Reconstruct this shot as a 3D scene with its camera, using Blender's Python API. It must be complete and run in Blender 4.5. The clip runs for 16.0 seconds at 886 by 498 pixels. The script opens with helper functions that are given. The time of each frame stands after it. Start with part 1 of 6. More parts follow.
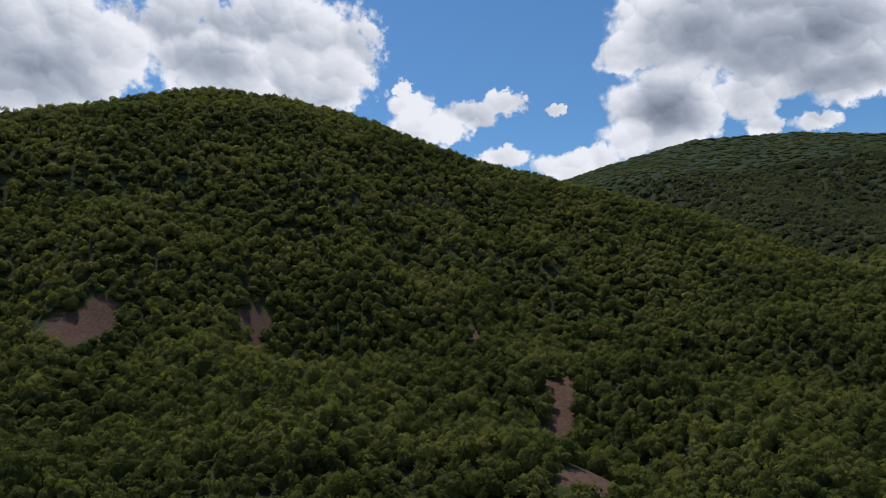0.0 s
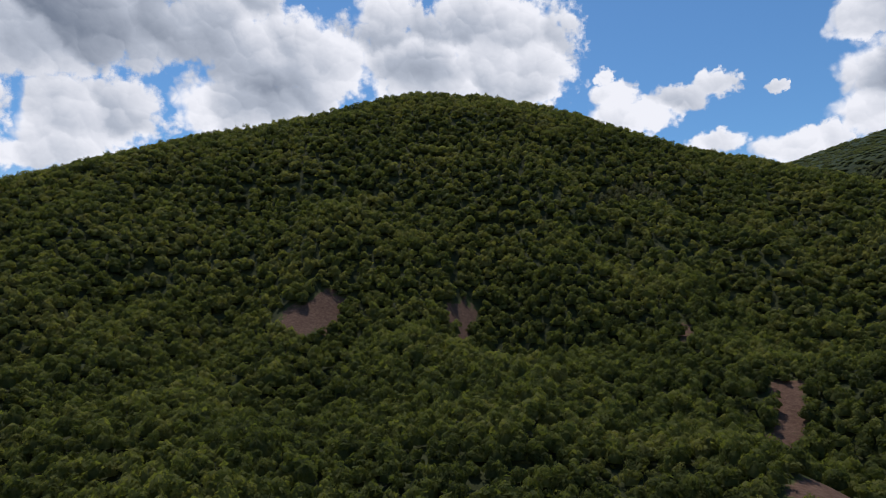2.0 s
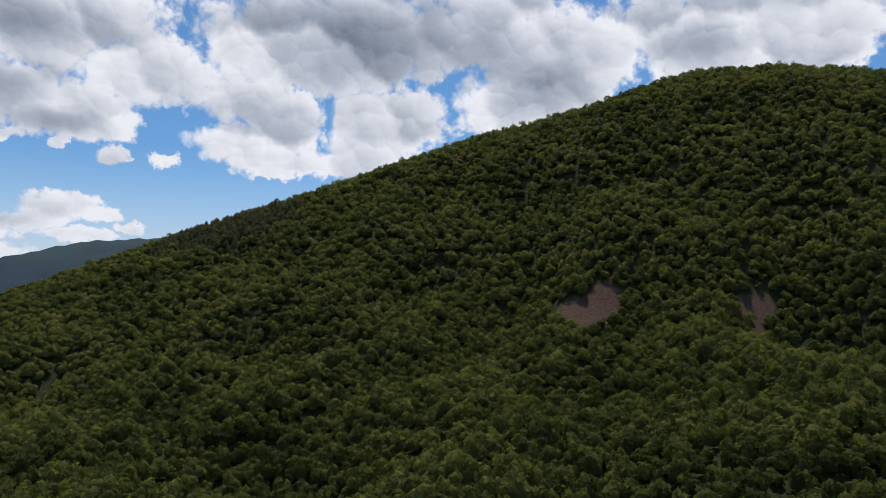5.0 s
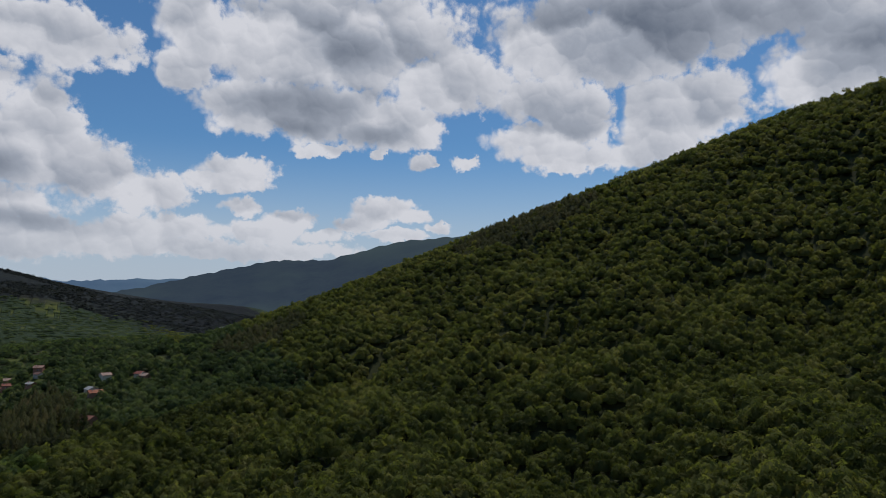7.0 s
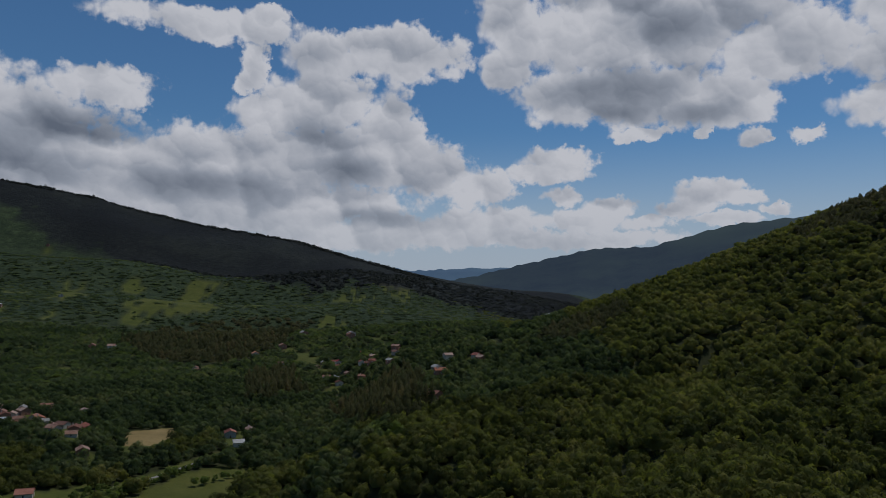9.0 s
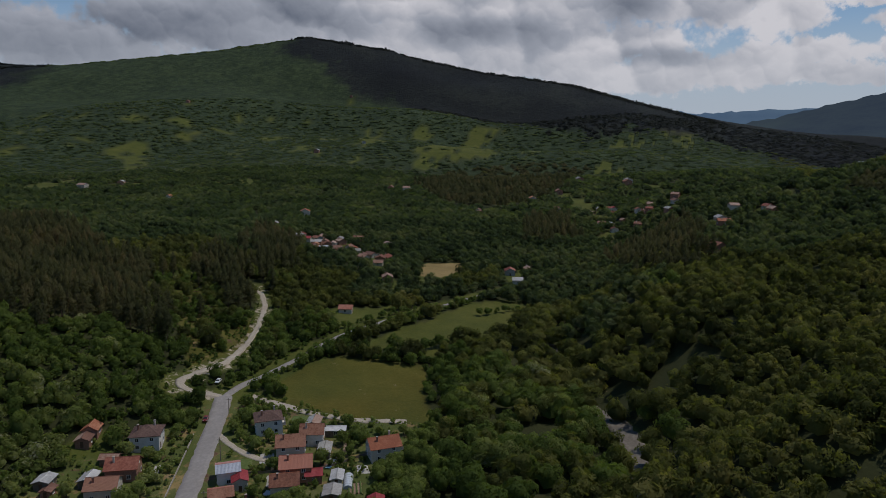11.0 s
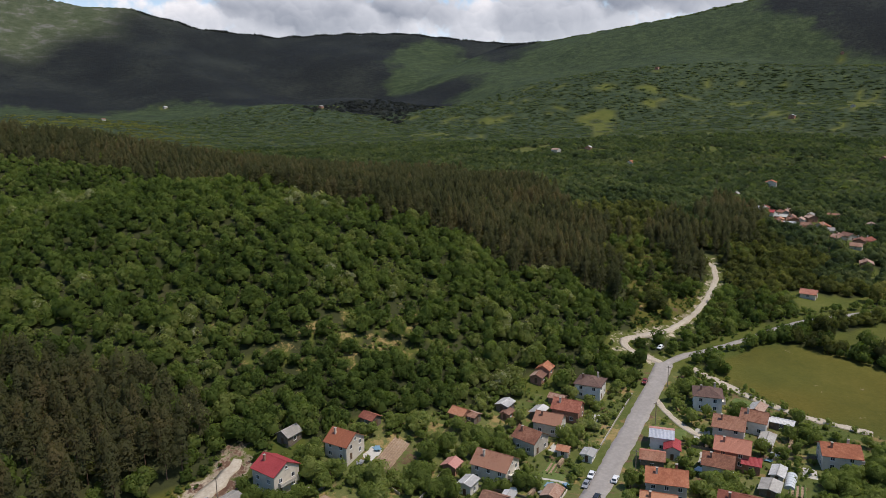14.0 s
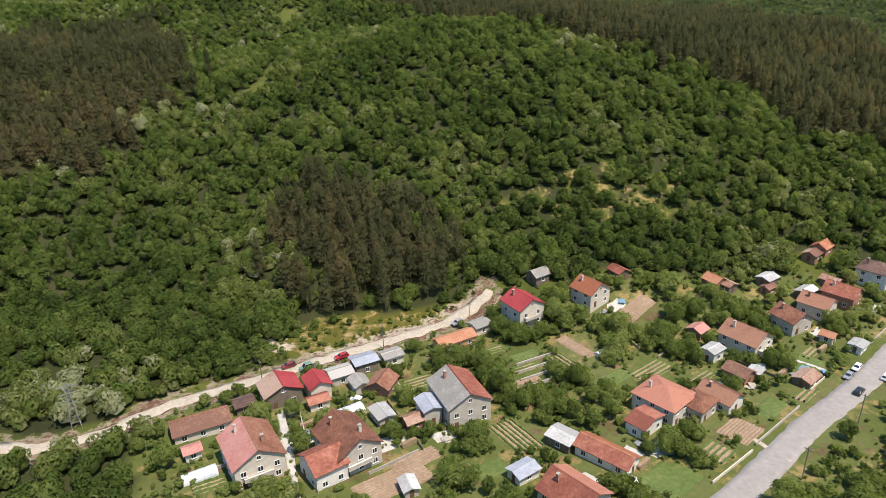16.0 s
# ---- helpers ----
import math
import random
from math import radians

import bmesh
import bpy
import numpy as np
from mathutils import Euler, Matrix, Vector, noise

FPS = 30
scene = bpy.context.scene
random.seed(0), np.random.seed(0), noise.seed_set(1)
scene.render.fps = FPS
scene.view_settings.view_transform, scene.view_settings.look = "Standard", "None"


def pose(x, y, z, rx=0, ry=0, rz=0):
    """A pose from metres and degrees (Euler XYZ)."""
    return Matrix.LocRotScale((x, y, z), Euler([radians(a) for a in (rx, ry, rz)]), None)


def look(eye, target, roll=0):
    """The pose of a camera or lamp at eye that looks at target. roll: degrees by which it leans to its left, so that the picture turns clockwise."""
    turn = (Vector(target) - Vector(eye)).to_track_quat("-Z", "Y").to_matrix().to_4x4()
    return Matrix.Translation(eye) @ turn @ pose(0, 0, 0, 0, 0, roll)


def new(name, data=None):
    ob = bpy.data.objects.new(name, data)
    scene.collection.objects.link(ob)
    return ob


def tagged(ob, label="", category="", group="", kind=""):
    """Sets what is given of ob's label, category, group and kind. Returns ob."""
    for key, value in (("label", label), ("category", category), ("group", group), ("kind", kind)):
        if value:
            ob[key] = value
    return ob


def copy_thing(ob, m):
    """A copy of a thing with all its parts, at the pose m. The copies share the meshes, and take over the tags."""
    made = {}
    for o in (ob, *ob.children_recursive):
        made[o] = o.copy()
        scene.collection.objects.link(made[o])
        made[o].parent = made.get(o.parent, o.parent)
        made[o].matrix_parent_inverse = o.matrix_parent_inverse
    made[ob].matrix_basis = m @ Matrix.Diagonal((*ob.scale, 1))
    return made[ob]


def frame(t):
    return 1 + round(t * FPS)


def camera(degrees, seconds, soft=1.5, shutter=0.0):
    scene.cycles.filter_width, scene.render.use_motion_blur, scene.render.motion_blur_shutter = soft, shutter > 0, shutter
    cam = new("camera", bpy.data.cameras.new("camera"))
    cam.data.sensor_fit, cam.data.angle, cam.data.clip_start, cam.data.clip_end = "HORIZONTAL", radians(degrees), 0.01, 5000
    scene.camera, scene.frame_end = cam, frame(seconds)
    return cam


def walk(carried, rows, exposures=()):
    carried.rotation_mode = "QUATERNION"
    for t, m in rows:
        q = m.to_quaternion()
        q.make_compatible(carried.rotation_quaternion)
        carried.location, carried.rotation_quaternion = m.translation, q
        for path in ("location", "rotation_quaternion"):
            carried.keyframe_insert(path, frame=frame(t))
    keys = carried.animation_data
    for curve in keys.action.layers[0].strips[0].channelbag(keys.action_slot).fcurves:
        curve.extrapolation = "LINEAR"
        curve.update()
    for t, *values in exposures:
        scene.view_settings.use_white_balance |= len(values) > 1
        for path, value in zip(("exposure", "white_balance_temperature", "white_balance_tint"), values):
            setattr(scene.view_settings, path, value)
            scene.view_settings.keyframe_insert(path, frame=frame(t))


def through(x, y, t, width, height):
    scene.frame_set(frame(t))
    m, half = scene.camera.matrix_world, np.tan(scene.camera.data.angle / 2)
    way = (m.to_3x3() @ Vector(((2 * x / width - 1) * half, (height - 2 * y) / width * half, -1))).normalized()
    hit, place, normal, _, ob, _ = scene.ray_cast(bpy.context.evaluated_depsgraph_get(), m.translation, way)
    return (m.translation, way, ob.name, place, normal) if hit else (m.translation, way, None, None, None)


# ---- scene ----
cam = camera(64.88, 16.0, soft=0.8)
EYE = (0.0, 0.0, 115.0)
TURNS = [  # seconds, heading, tilt, lean
    (0, 0.27, 6.07, 1.70),
    (0.5, 4.84, 6.07, 1.50),
    (1, 9.23, 6.08, 1.33),
    (1.5, 13.23, 6.06, 1.16),
    (2, 16.89, 6.00, 1.04),
    (2.5, 20.30, 5.96, 0.90),
    (3, 23.41, 5.92, 0.78),
    (4.25, 33.20, 5.74, 0.50),
    (5.5, 44.48, 5.50, 0.25),
    (6, 50.31, 5.40, 0.03),
    (6.5, 56.50, 5.26, -0.07),
    (7, 63.36, 5.10, -0.24),
    (7.5, 70.48, 4.88, -0.42),
    (8, 77.31, 4.66, -0.55),
    (8.5, 83.55, 4.45, -0.61),
    (9, 89.36, 3.88, -0.69),
    (9.5, 94.86, 0.60, -0.73),
    (10, 100.51, -2.76, -0.68),
    (10.8, 109.40, -7.85, -0.48),
    (11.3, 115.00, -10.20, -0.33),
    (11.8, 120.60, -11.05, -0.17),
    (12.5, 128.43, -11.27, 0.05),
    (13, 134.78, -11.39, 0.24),
    (13.5, 141.37, -11.45, 0.46),
    (14, 147.99, -11.50, 0.75),
    (14.5, 154.38, -12.00, 0.95),
    (15, 160.12, -15.25, 1.16),
    (15.5, 165.17, -19.38, 1.29),
    (16, 169.61, -23.50, 1.50),
]
EXPOSURES = [(0, .18, 6300, 11), (3, .26, 6350, 12), (6, .02, 6350, 11), (9, -.58, 6250, 11), (10, -.55, 6350, 12), (12.5, .12, 6700, 14), (13.5, .55, 6900, 14), (14.5, .8, 6950, 14), (16, 1.38, 7150, 13)]
walk(cam, [(t, pose(*EYE, 90 + tilt, lean, turn)) for t, turn, tilt, lean in TURNS], EXPOSURES)

# ---- daylight: sky with fair-weather clouds, and the sun over the wooded hill ----
SUN_AZ, SUN_EL = 34.0, 67.0
sun_data = bpy.data.lights.new("sun", "SUN")
sun_data.energy, sun_data.angle, sun_data.color = 2.4, radians(0.53), (1.0, .95, .87)
sun = new("sun", sun_data)
sun.matrix_world = look((0, 0, 900), (0 + math.sin(radians(SUN_AZ)) * math.cos(radians(SUN_EL)), -math.cos(radians(SUN_AZ)) * math.cos(radians(SUN_EL)), 900 - math.sin(radians(SUN_EL))))

# cumulus heaps: heading, height, half width, half height in degrees
HEAPS_A = [(-27.8, 20.8, 13.7, 4.4), (-21.9, 22.3, 8.3, 4.2), (-16.1, 20.5, 3.1, 1.6), (-18.5, 16.2, 4.9, 4), (-17, 14.2, 4.2, 2.1), (-24.3, 16.5, 3, 2.1), (-29.8, 17.5, 6.9, 2.1), (-25.7, 14.1, 1.5, 1.2), (-28.9, 13.7, 1.9, 0.8), (-32.1, 15.7, 3.6, 1.4), (3, 19.2, 1, 0.8), (2.1, 17.6, 2.1, 1.2), (0.7, 16, 4.2, 1.5), (-2.4, 16.8, 2.8, 1.2), (-5.3, 17.8, 1.9, 1.1), (-4.9, 13.5, 2.5, 1), (-11.1, 12.6, 3.6, 1.4), (-9.7, 16.8, 0.9, 0.6)]
HEAPS_B = [(45.3, 22.4, 12.1, 4.0), (52.4, 21.7, 8.2, 4.2), (52.5, 15.9, 3.7, 2.9), (55.6, 13.5, 1.8, 2.2), (52.4, 12.2, 3.5, 0.9), (43.9, 15.6, 5.5, 3.3), (45.1, 13.4, 4.8, 1.9), (33.8, 22.2, 5.9, 3.0), (34.4, 17.5, 4.6, 3.3), (29.5, 17.4, 5.1, 2.6), (26.2, 21.0, 5.6, 3.7), (19.5, 21.5, 7.4, 4.0), (12.8, 22.6, 6.0, 5.1), (8.9, 21.6, 4.3, 4.4), (14.8, 19.5, 9.2, 2.8), (9.2, 18.9, 2.7, 2.1), (33.8, 24.7, 5.0, 2.1), (20.8, 24.5, 3.7, 1.9)]
HEAPS_C = [(72.9, 21.4, 13.4, 5.1), (78.6, 16.1, 6.0, 2.6), (72.0, 15.7, 7.9, 2.8), (63.2, 18.8, 6.3, 3.5), (73.4, 12.9, 2.8, 0.7), (66.9, 14.9, 4.1, 1.9), (83.4, 21.7, 3.7, 3.3), (84.3, 18.2, 2.3, 2.3), (54.7, 16.8, 4.7, 2.3), (54.4, 13.7, 5.6, 2.2), (52.7, 15.4, 4.2, 3.3), (50.9, 12.5, 2.5, 1.2), (48.4, 20.3, 7.8, 2.8), (46.1, 15.0, 3.2, 4.2), (47.6, 12.6, 2.8, 1.4), (56.2, 21.5, 3.0, 2.8), (65.5, 12.1, 1.3, 1.0), (61.8, 11.9, 1.2, 0.7), (64.4, 11.8, 0.6, 0.2), (68.5, 12.9, 0.6, 0.5)]
HEAPS_D = [(104.9, 17.9, 1.2, 2.2), (105.8, 16.4, 1, 0.9), (99.4, 18.8, 3.9, 2.3), (99.7, 15.6, 4.7, 2.8), (92.1, 19.2, 3.8, 1.9), (95.3, 20.1, 2.7, 1.2), (93.7, 13.2, 2.9, 3.7), (103.6, 14.1, 3.4, 1.8), (106.7, 9.9, 6.1, 3), (97.9, 11.2, 6.5, 3.3), (91, 10.3, 4.1, 2.8), (86.4, 9.1, 3.4, 1.9), (101, 7.5, 11.1, 2.1), (108, 7.4, 3.6, 1.9), (80, 10.9, 3.3, 1.4), (81.8, 10.2, 2.3, 1)]
HEAPS_E = [(79.7, 8.3, 1.8, 0.9), (75.7, 7.3, 2.8, 1.0), (78.0, 6.3, 4.2, 1.2), (68.3, 8.0, 3.0, 1.4), (66.0, 7.5, 1.4, 0.8), (70.6, 6.8, 2.3, 0.9), (72.9, 5.9, 2.8, 0.8), (85.9, 6.2, 5.5, 1.3), (91.3, 5.3, 9.0, 1.4), (82.2, 4.6, 8.3, 0.9), (98.9, 4.8, 8.7, 1.3), (104.7, 5.6, 6.2, 1.4), (75.2, 4.7, 5.6, 0.8), (67.4, 5.9, 2.7, 0.6), (63.8, 6.7, 1.2, 0.5), (109.4, 20.4, 1.7, 0.8), (104.0, 21.6, 2.2, 0.9)]
HEAPS_F = [(92.6, 19.3, 5.7, 2.3), (104.9, 10.3, 10.9, 3.3), (108.7, 20.5, 8.9, 1.4), (30.9, 20.9, 7.5, 4.2)]
HEAPS_H = [(129.3, 12.4, 12.4, 5.1), (120.6, 10.9, 9.0, 3.7), (130.8, 8.4, 9.4, 2.3), (110.8, 9.4, 8.9, 3.7), (115.6, 15.0, 4.3, 1.6)]
HEAPS_I = [(156.3, 7.1, 14.0, 1.9), (140.0, 6.6, 9.4, 2.3), (123.3, 8.4, 11.7, 2.8), (106.7, 7.0, 14.0, 2.8), (158.0, 6.9, 14.0, 2.3), (190, 12, 26, 6), (240, 16, 30, 8), (300, 15, 22, 8), (96, 4.4, 5, 1.2)]
# grey undersides of the thick ones
BASES = [(-27.7, 19.7, 9, 3.2), (-21, 21.3, 5, 2.5), (-18.5, 16.2, 3.5, 2.5), (-30.4, 16.8, 5, 1.8), (31, 18, 5, 2.5), (44, 22, 14, 4.8), (18.5, 20.8, 4, 2), (75, 16.6, 7, 2), (68.8, 14.2, 4, 1.2), (118.8, 11.6, 6, 2), (97.1, 10.2, 4, 1.6), (71, 21, 6, 2.2), (75.4, 14.7, 3, 1.2), (109, 8.6, 9, 1.5), (100, 12.8, 3, 2), (131, 8.7, 9, 2.2), (119.7, 9.2, 7, 2), (94.1, 6.3, 7, 1), (156, 6, 24, 7), (136, 7, 18, 6), (126, 9.5, 12, 3)]


def link_world():
    world = bpy.data.worlds.new("sky")
    scene.world = world
    world.use_nodes = True
    nt = world.node_tree
    nt.nodes.clear()
    N, L = nt.nodes.new, nt.links.new

    def math_(op, a, b=None, c=None, clamp=False):
        n = N("ShaderNodeMath")
        n.operation, n.use_clamp = op, clamp
        for i, v in enumerate((a, b, c)):
            if v is None:
                continue
            if isinstance(v, (int, float)):
                n.inputs[i].default_value = v
            else:
                L(v, n.inputs[i])
        return n.outputs[0]

    def ramp(v, lo, hi, to0=0.0, to1=1.0):
        n = N("ShaderNodeMapRange")
        n.interpolation_type = "SMOOTHSTEP"
        L(v, n.inputs[0])
        for i, k in enumerate((lo, hi, to0, to1)):
            n.inputs[1 + i].default_value = k
        return n.outputs[0]

    out, bg, sky = N("ShaderNodeOutputWorld"), N("ShaderNodeBackground"), N("ShaderNodeTexSky")
    sky.sky_type, sky.sun_disc, sky.sun_elevation, sky.sun_rotation = "NISHITA", False, radians(SUN_EL), radians(-SUN_AZ)
    sky.air_density, sky.dust_density, sky.ozone_density, sky.altitude = 1.0, .6, 2.0, 500
    tc, sep = N("ShaderNodeTexCoord"), N("ShaderNodeSeparateXYZ")
    L(tc.outputs["Generated"], sep.inputs[0])
    east, north, up = sep.outputs
    az = math_("MULTIPLY", math_("ARCTAN2", math_("MULTIPLY", east, -1.0), north), 57.2958)
    az = math_("MODULO", math_("ADD", az, 360 + 100), 360)
    az = math_("SUBTRACT", az, 100)  # -100 .. 260
    el = math_("MULTIPLY", math_("ARCSINE", up), 57.2958)
    com = N("ShaderNodeCombineXYZ")
    L(az, com.inputs[0]), L(el, com.inputs[1])
    flat = com.outputs[0]

    def fbm(vec, scale, detail, rough, stretch=1.0):
        mp, n = N("ShaderNodeMapping"), N("ShaderNodeTexNoise")
        mp.inputs["Scale"].default_value = (1, stretch, 1)
        L(vec, mp.inputs[0])
        L(mp.outputs[0], n.inputs["Vector"])
        n.inputs["Scale"].default_value, n.inputs["Detail"].default_value, n.inputs["Roughness"].default_value = scale, detail, rough
        return n.outputs["Fac"]

    def heap(vec, rows):
        field = None
        for a, e, w, h in rows:
            mp, g = N("ShaderNodeMapping"), N("ShaderNodeTexGradient")
            mp.vector_type = "POINT"
            mp.inputs["Location"].default_value = (-a / (w * 1.25), -e / (h * 1.25), 0)
            mp.inputs["Scale"].default_value = (1 / (w * 1.25), 1 / (h * 1.25), 0)
            g.gradient_type = "SPHERICAL"
            L(vec, mp.inputs[0])
            L(mp.outputs[0], g.inputs[0])
            field = g.outputs["Fac"] if field is None else math_("MAXIMUM", field, g.outputs["Fac"])
        return field

    # the outline is bent by noise before the heaps are read
    bend = N("ShaderNodeTexNoise")
    bend.inputs["Scale"].default_value, bend.inputs["Detail"].default_value = .22, 5
    L(flat, bend.inputs["Vector"])
    off, bent = N("ShaderNodeVectorMath"), N("ShaderNodeVectorMath")
    off.operation, bent.operation = "MULTIPLY_ADD", "ADD"
    off.inputs[1].default_value, off.inputs[2].default_value = (2.4, 1.8, 0), (-1.2, -.9, 0)
    L(bend.outputs["Color"], off.inputs[0])
    L(flat, bent.inputs[0]), L(off.outputs[0], bent.inputs[1])
    ruffle, fine = N("ShaderNodeTexNoise"), N("ShaderNodeVectorMath")
    ruffle.inputs["Scale"].default_value, ruffle.inputs["Detail"].default_value, ruffle.inputs["Roughness"].default_value = 1.1, 4, .6
    L(flat, ruffle.inputs["Vector"])
    fine.operation = "MULTIPLY_ADD"
    fine.inputs[1].default_value = (1.7, 1.5, 0)
    L(ruffle.outputs["Color"], fine.inputs[0])
    back = N("ShaderNodeVectorMath")
    back.operation = "ADD"
    back.inputs[1].default_value = (-.85, -.75, 0)
    L(bent.outputs[0], back.inputs[0]), L(back.outputs[0], fine.inputs[2])
    body = heap(fine.outputs[0], HEAPS_A + HEAPS_B + HEAPS_C + HEAPS_D + HEAPS_E + HEAPS_F + HEAPS_H + HEAPS_I)
    thick = heap(bent.outputs[0], [r for r in HEAPS_A + HEAPS_B + HEAPS_C + HEAPS_D + HEAPS_F + HEAPS_H + HEAPS_I if r[3] > 2])
    shade = heap(bent.outputs[0], BASES)
    def cells(vec, scale, smooth):
        """Rounded puffs: how near the middle of one, and how far up in it."""
        n, d, q = N("ShaderNodeTexVoronoi"), N("ShaderNodeVectorMath"), N("ShaderNodeSeparateXYZ")
        n.voronoi_dimensions, n.feature = "2D", "SMOOTH_F1"
        n.inputs["Scale"].default_value, n.inputs["Smoothness"].default_value, n.inputs["Randomness"].default_value = scale, smooth, 1.0
        L(vec, n.inputs["Vector"])
        d.operation = "SUBTRACT"
        L(vec, d.inputs[0]), L(n.outputs["Position"], d.inputs[1])
        L(d.outputs[0], q.inputs[0])
        tilt = math_("ADD", math_("MULTIPLY", q.outputs[1], scale), math_("MULTIPLY", q.outputs[0], -.35 * scale))
        return math_("SUBTRACT", .6, n.outputs["Distance"]), tilt

    soft = N("ShaderNodeVectorMath")  # a gentle curl, so that the puffs are not round cells
    soft.operation = "MULTIPLY_ADD"
    soft.inputs[1].default_value = (.5, .5, 0)
    L(bent.outputs[0], soft.inputs[0]), L(flat, soft.inputs[2])
    curl = N("ShaderNodeTexNoise")
    curl.inputs["Scale"].default_value, curl.inputs["Detail"].default_value = .6, 5
    L(flat, curl.inputs["Vector"])
    frayed = N("ShaderNodeVectorMath")
    frayed.operation = "MULTIPLY_ADD"
    frayed.inputs[1].default_value = (2.6, 2.2, 0)
    L(curl.outputs["Color"], frayed.inputs[0]), L(soft.outputs[0], frayed.inputs[2])
    big, big_up = cells(frayed.outputs[0], .17, .5)
    mid_, mid_up = cells(frayed.outputs[0], .42, .4)
    small, small_up = cells(frayed.outputs[0], 1.05, .4)
    wisp = math_("SUBTRACT", fbm(flat, 1.1, 8, .62), .5)
    lumps = math_("ADD", math_("ADD", math_("MULTIPLY", big, .30), math_("MULTIPLY", mid_, .24)), math_("ADD", math_("MULTIPLY", small, .12), math_("MULTIPLY", wisp, .40)))
    dens = math_("ADD", math_("POWER", body, .6), lumps)
    alpha = ramp(dens, .46, .72)
    light = math_("ADD", math_("MULTIPLY_ADD", big_up, .34, .96), math_("ADD", math_("MULTIPLY", mid_up, .10), math_("MULTIPLY", small_up, .03)))
    light = math_("ADD", light, math_("MULTIPLY", wisp, .10))
    light = math_("SUBTRACT", light, math_("MULTIPLY", ramp(shade, .0, 1.0), .5))
    light = math_("SUBTRACT", light, math_("MULTIPLY", ramp(thick, .08, .85), .15))
    light = math_("SUBTRACT", light, math_("MULTIPLY", ramp(body, .1, .9), .10))
    light = math_("MAXIMUM", math_("MINIMUM", light, .98), .02)
    cr = N("ShaderNodeValToRGB")
    cr.color_ramp.elements[0].position, cr.color_ramp.elements[0].color = .05, (.16, .19, .245, 1)
    cr.color_ramp.elements[1].position, cr.color_ramp.elements[1].color = 1.0, (.76, .765, .80, 1)
    mid = cr.color_ramp.elements.new(.55)
    mid.color = (.385, .42, .485, 1)
    L(light, cr.inputs[0])
    blue = N("ShaderNodeMix")
    blue.data_type, blue.blend_type = "RGBA", "MULTIPLY"
    blue.inputs["Factor"].default_value = 1.0
    L(sky.outputs[0], blue.inputs[6])
    blue.inputs[7].default_value = (SKY * .60, SKY * .91, SKY * 1.10, 1)
    # milky air low over the horizon
    haze = N("ShaderNodeMix")
    haze.data_type = "RGBA"
    L(ramp(el, 1.0, 14.0, .95, 0.0), haze.inputs[0])
    L(blue.outputs[2], haze.inputs[6])
    haze.inputs[7].default_value = (.50, .585, .68, 1)
    mix = N("ShaderNodeMix")
    mix.data_type = "RGBA"
    L(alpha, mix.inputs[0])
    L(haze.outputs[2], mix.inputs[6])
    L(cr.outputs[0], mix.inputs[7])
    veil = N("ShaderNodeMix")
    veil.data_type = "RGBA"
    L(ramp(el, 1.0, 9.0, .40, 0.0), veil.inputs[0])
    L(mix.outputs[2], veil.inputs[6])
    veil.inputs[7].default_value = (.46, .52, .58, 1)
    L(veil.outputs[2], bg.inputs[0])
    bg.inputs[1].default_value = 1.0
    L(bg.outputs[0], out.inputs[0])


SKY = .085
link_world()

# ---- materials ----


def material(name, rough=.8, spec=.3, metal=0.0):
    m = bpy.data.materials.new(name)
    m.use_nodes = True
    b = m.node_tree.nodes["Principled BSDF"]
    b.inputs["Roughness"].default_value, b.inputs["Specular IOR Level"].default_value, b.inputs["Metallic"].default_value = rough, spec, metal
    return m, m.node_tree, b


def noise_of(nt, scale, detail=4, rough=.55, vec=None):
    n = nt.nodes.new("ShaderNodeTexNoise")
    n.inputs["Scale"].default_value, n.inputs["Detail"].default_value, n.inputs["Roughness"].default_value = scale, detail, rough
    if vec is None:
        g = nt.nodes.new("ShaderNodeNewGeometry")
        vec = g.outputs["Position"]
    nt.links.new(vec, n.inputs["Vector"])
    return n.outputs["Fac"]


def ramp_of(nt, fac, stops):
    r = nt.nodes.new("ShaderNodeValToRGB")
    e = r.color_ramp.elements
    while len(e) < len(stops):
        e.new(.5)
    for k, (p, c) in zip(e, stops):
        k.position, k.color = p, (*c, 1)
    nt.links.new(fac, r.inputs[0])
    return r.outputs[0]


def mix_of(nt, fac, a, b, blend="MIX"):
    m = nt.nodes.new("ShaderNodeMix")
    m.data_type, m.blend_type = "RGBA", blend
    for i, v in ((0, fac), (6, a), (7, b)):
        if isinstance(v, (int, float)):
            m.inputs[i].default_value = v
        elif isinstance(v, tuple):
            m.inputs[i].default_value = (*v, 1)
        else:
            nt.links.new(v, m.inputs[i])
    return m.outputs[2]


def calc(nt, op, a, b=0.0, clamp=False):
    n = nt.nodes.new("ShaderNodeMath")
    n.operation, n.use_clamp = op, clamp
    for i, v in enumerate((a, b)):
        if isinstance(v, (int, float)):
            n.inputs[i].default_value = v
        else:
            nt.links.new(v, n.inputs[i])
    return n.outputs[0]


def attribute(nt, name):
    a = nt.nodes.new("ShaderNodeAttribute")
    a.attribute_name = name
    return a.outputs["Fac"]


def bump(nt, b, height, strength, distance):
    n = nt.nodes.new("ShaderNodeBump")
    n.inputs["Strength"].default_value, n.inputs["Distance"].default_value = strength, distance
    nt.links.new(height, n.inputs["Height"])
    nt.links.new(n.outputs[0], b.inputs["Normal"])


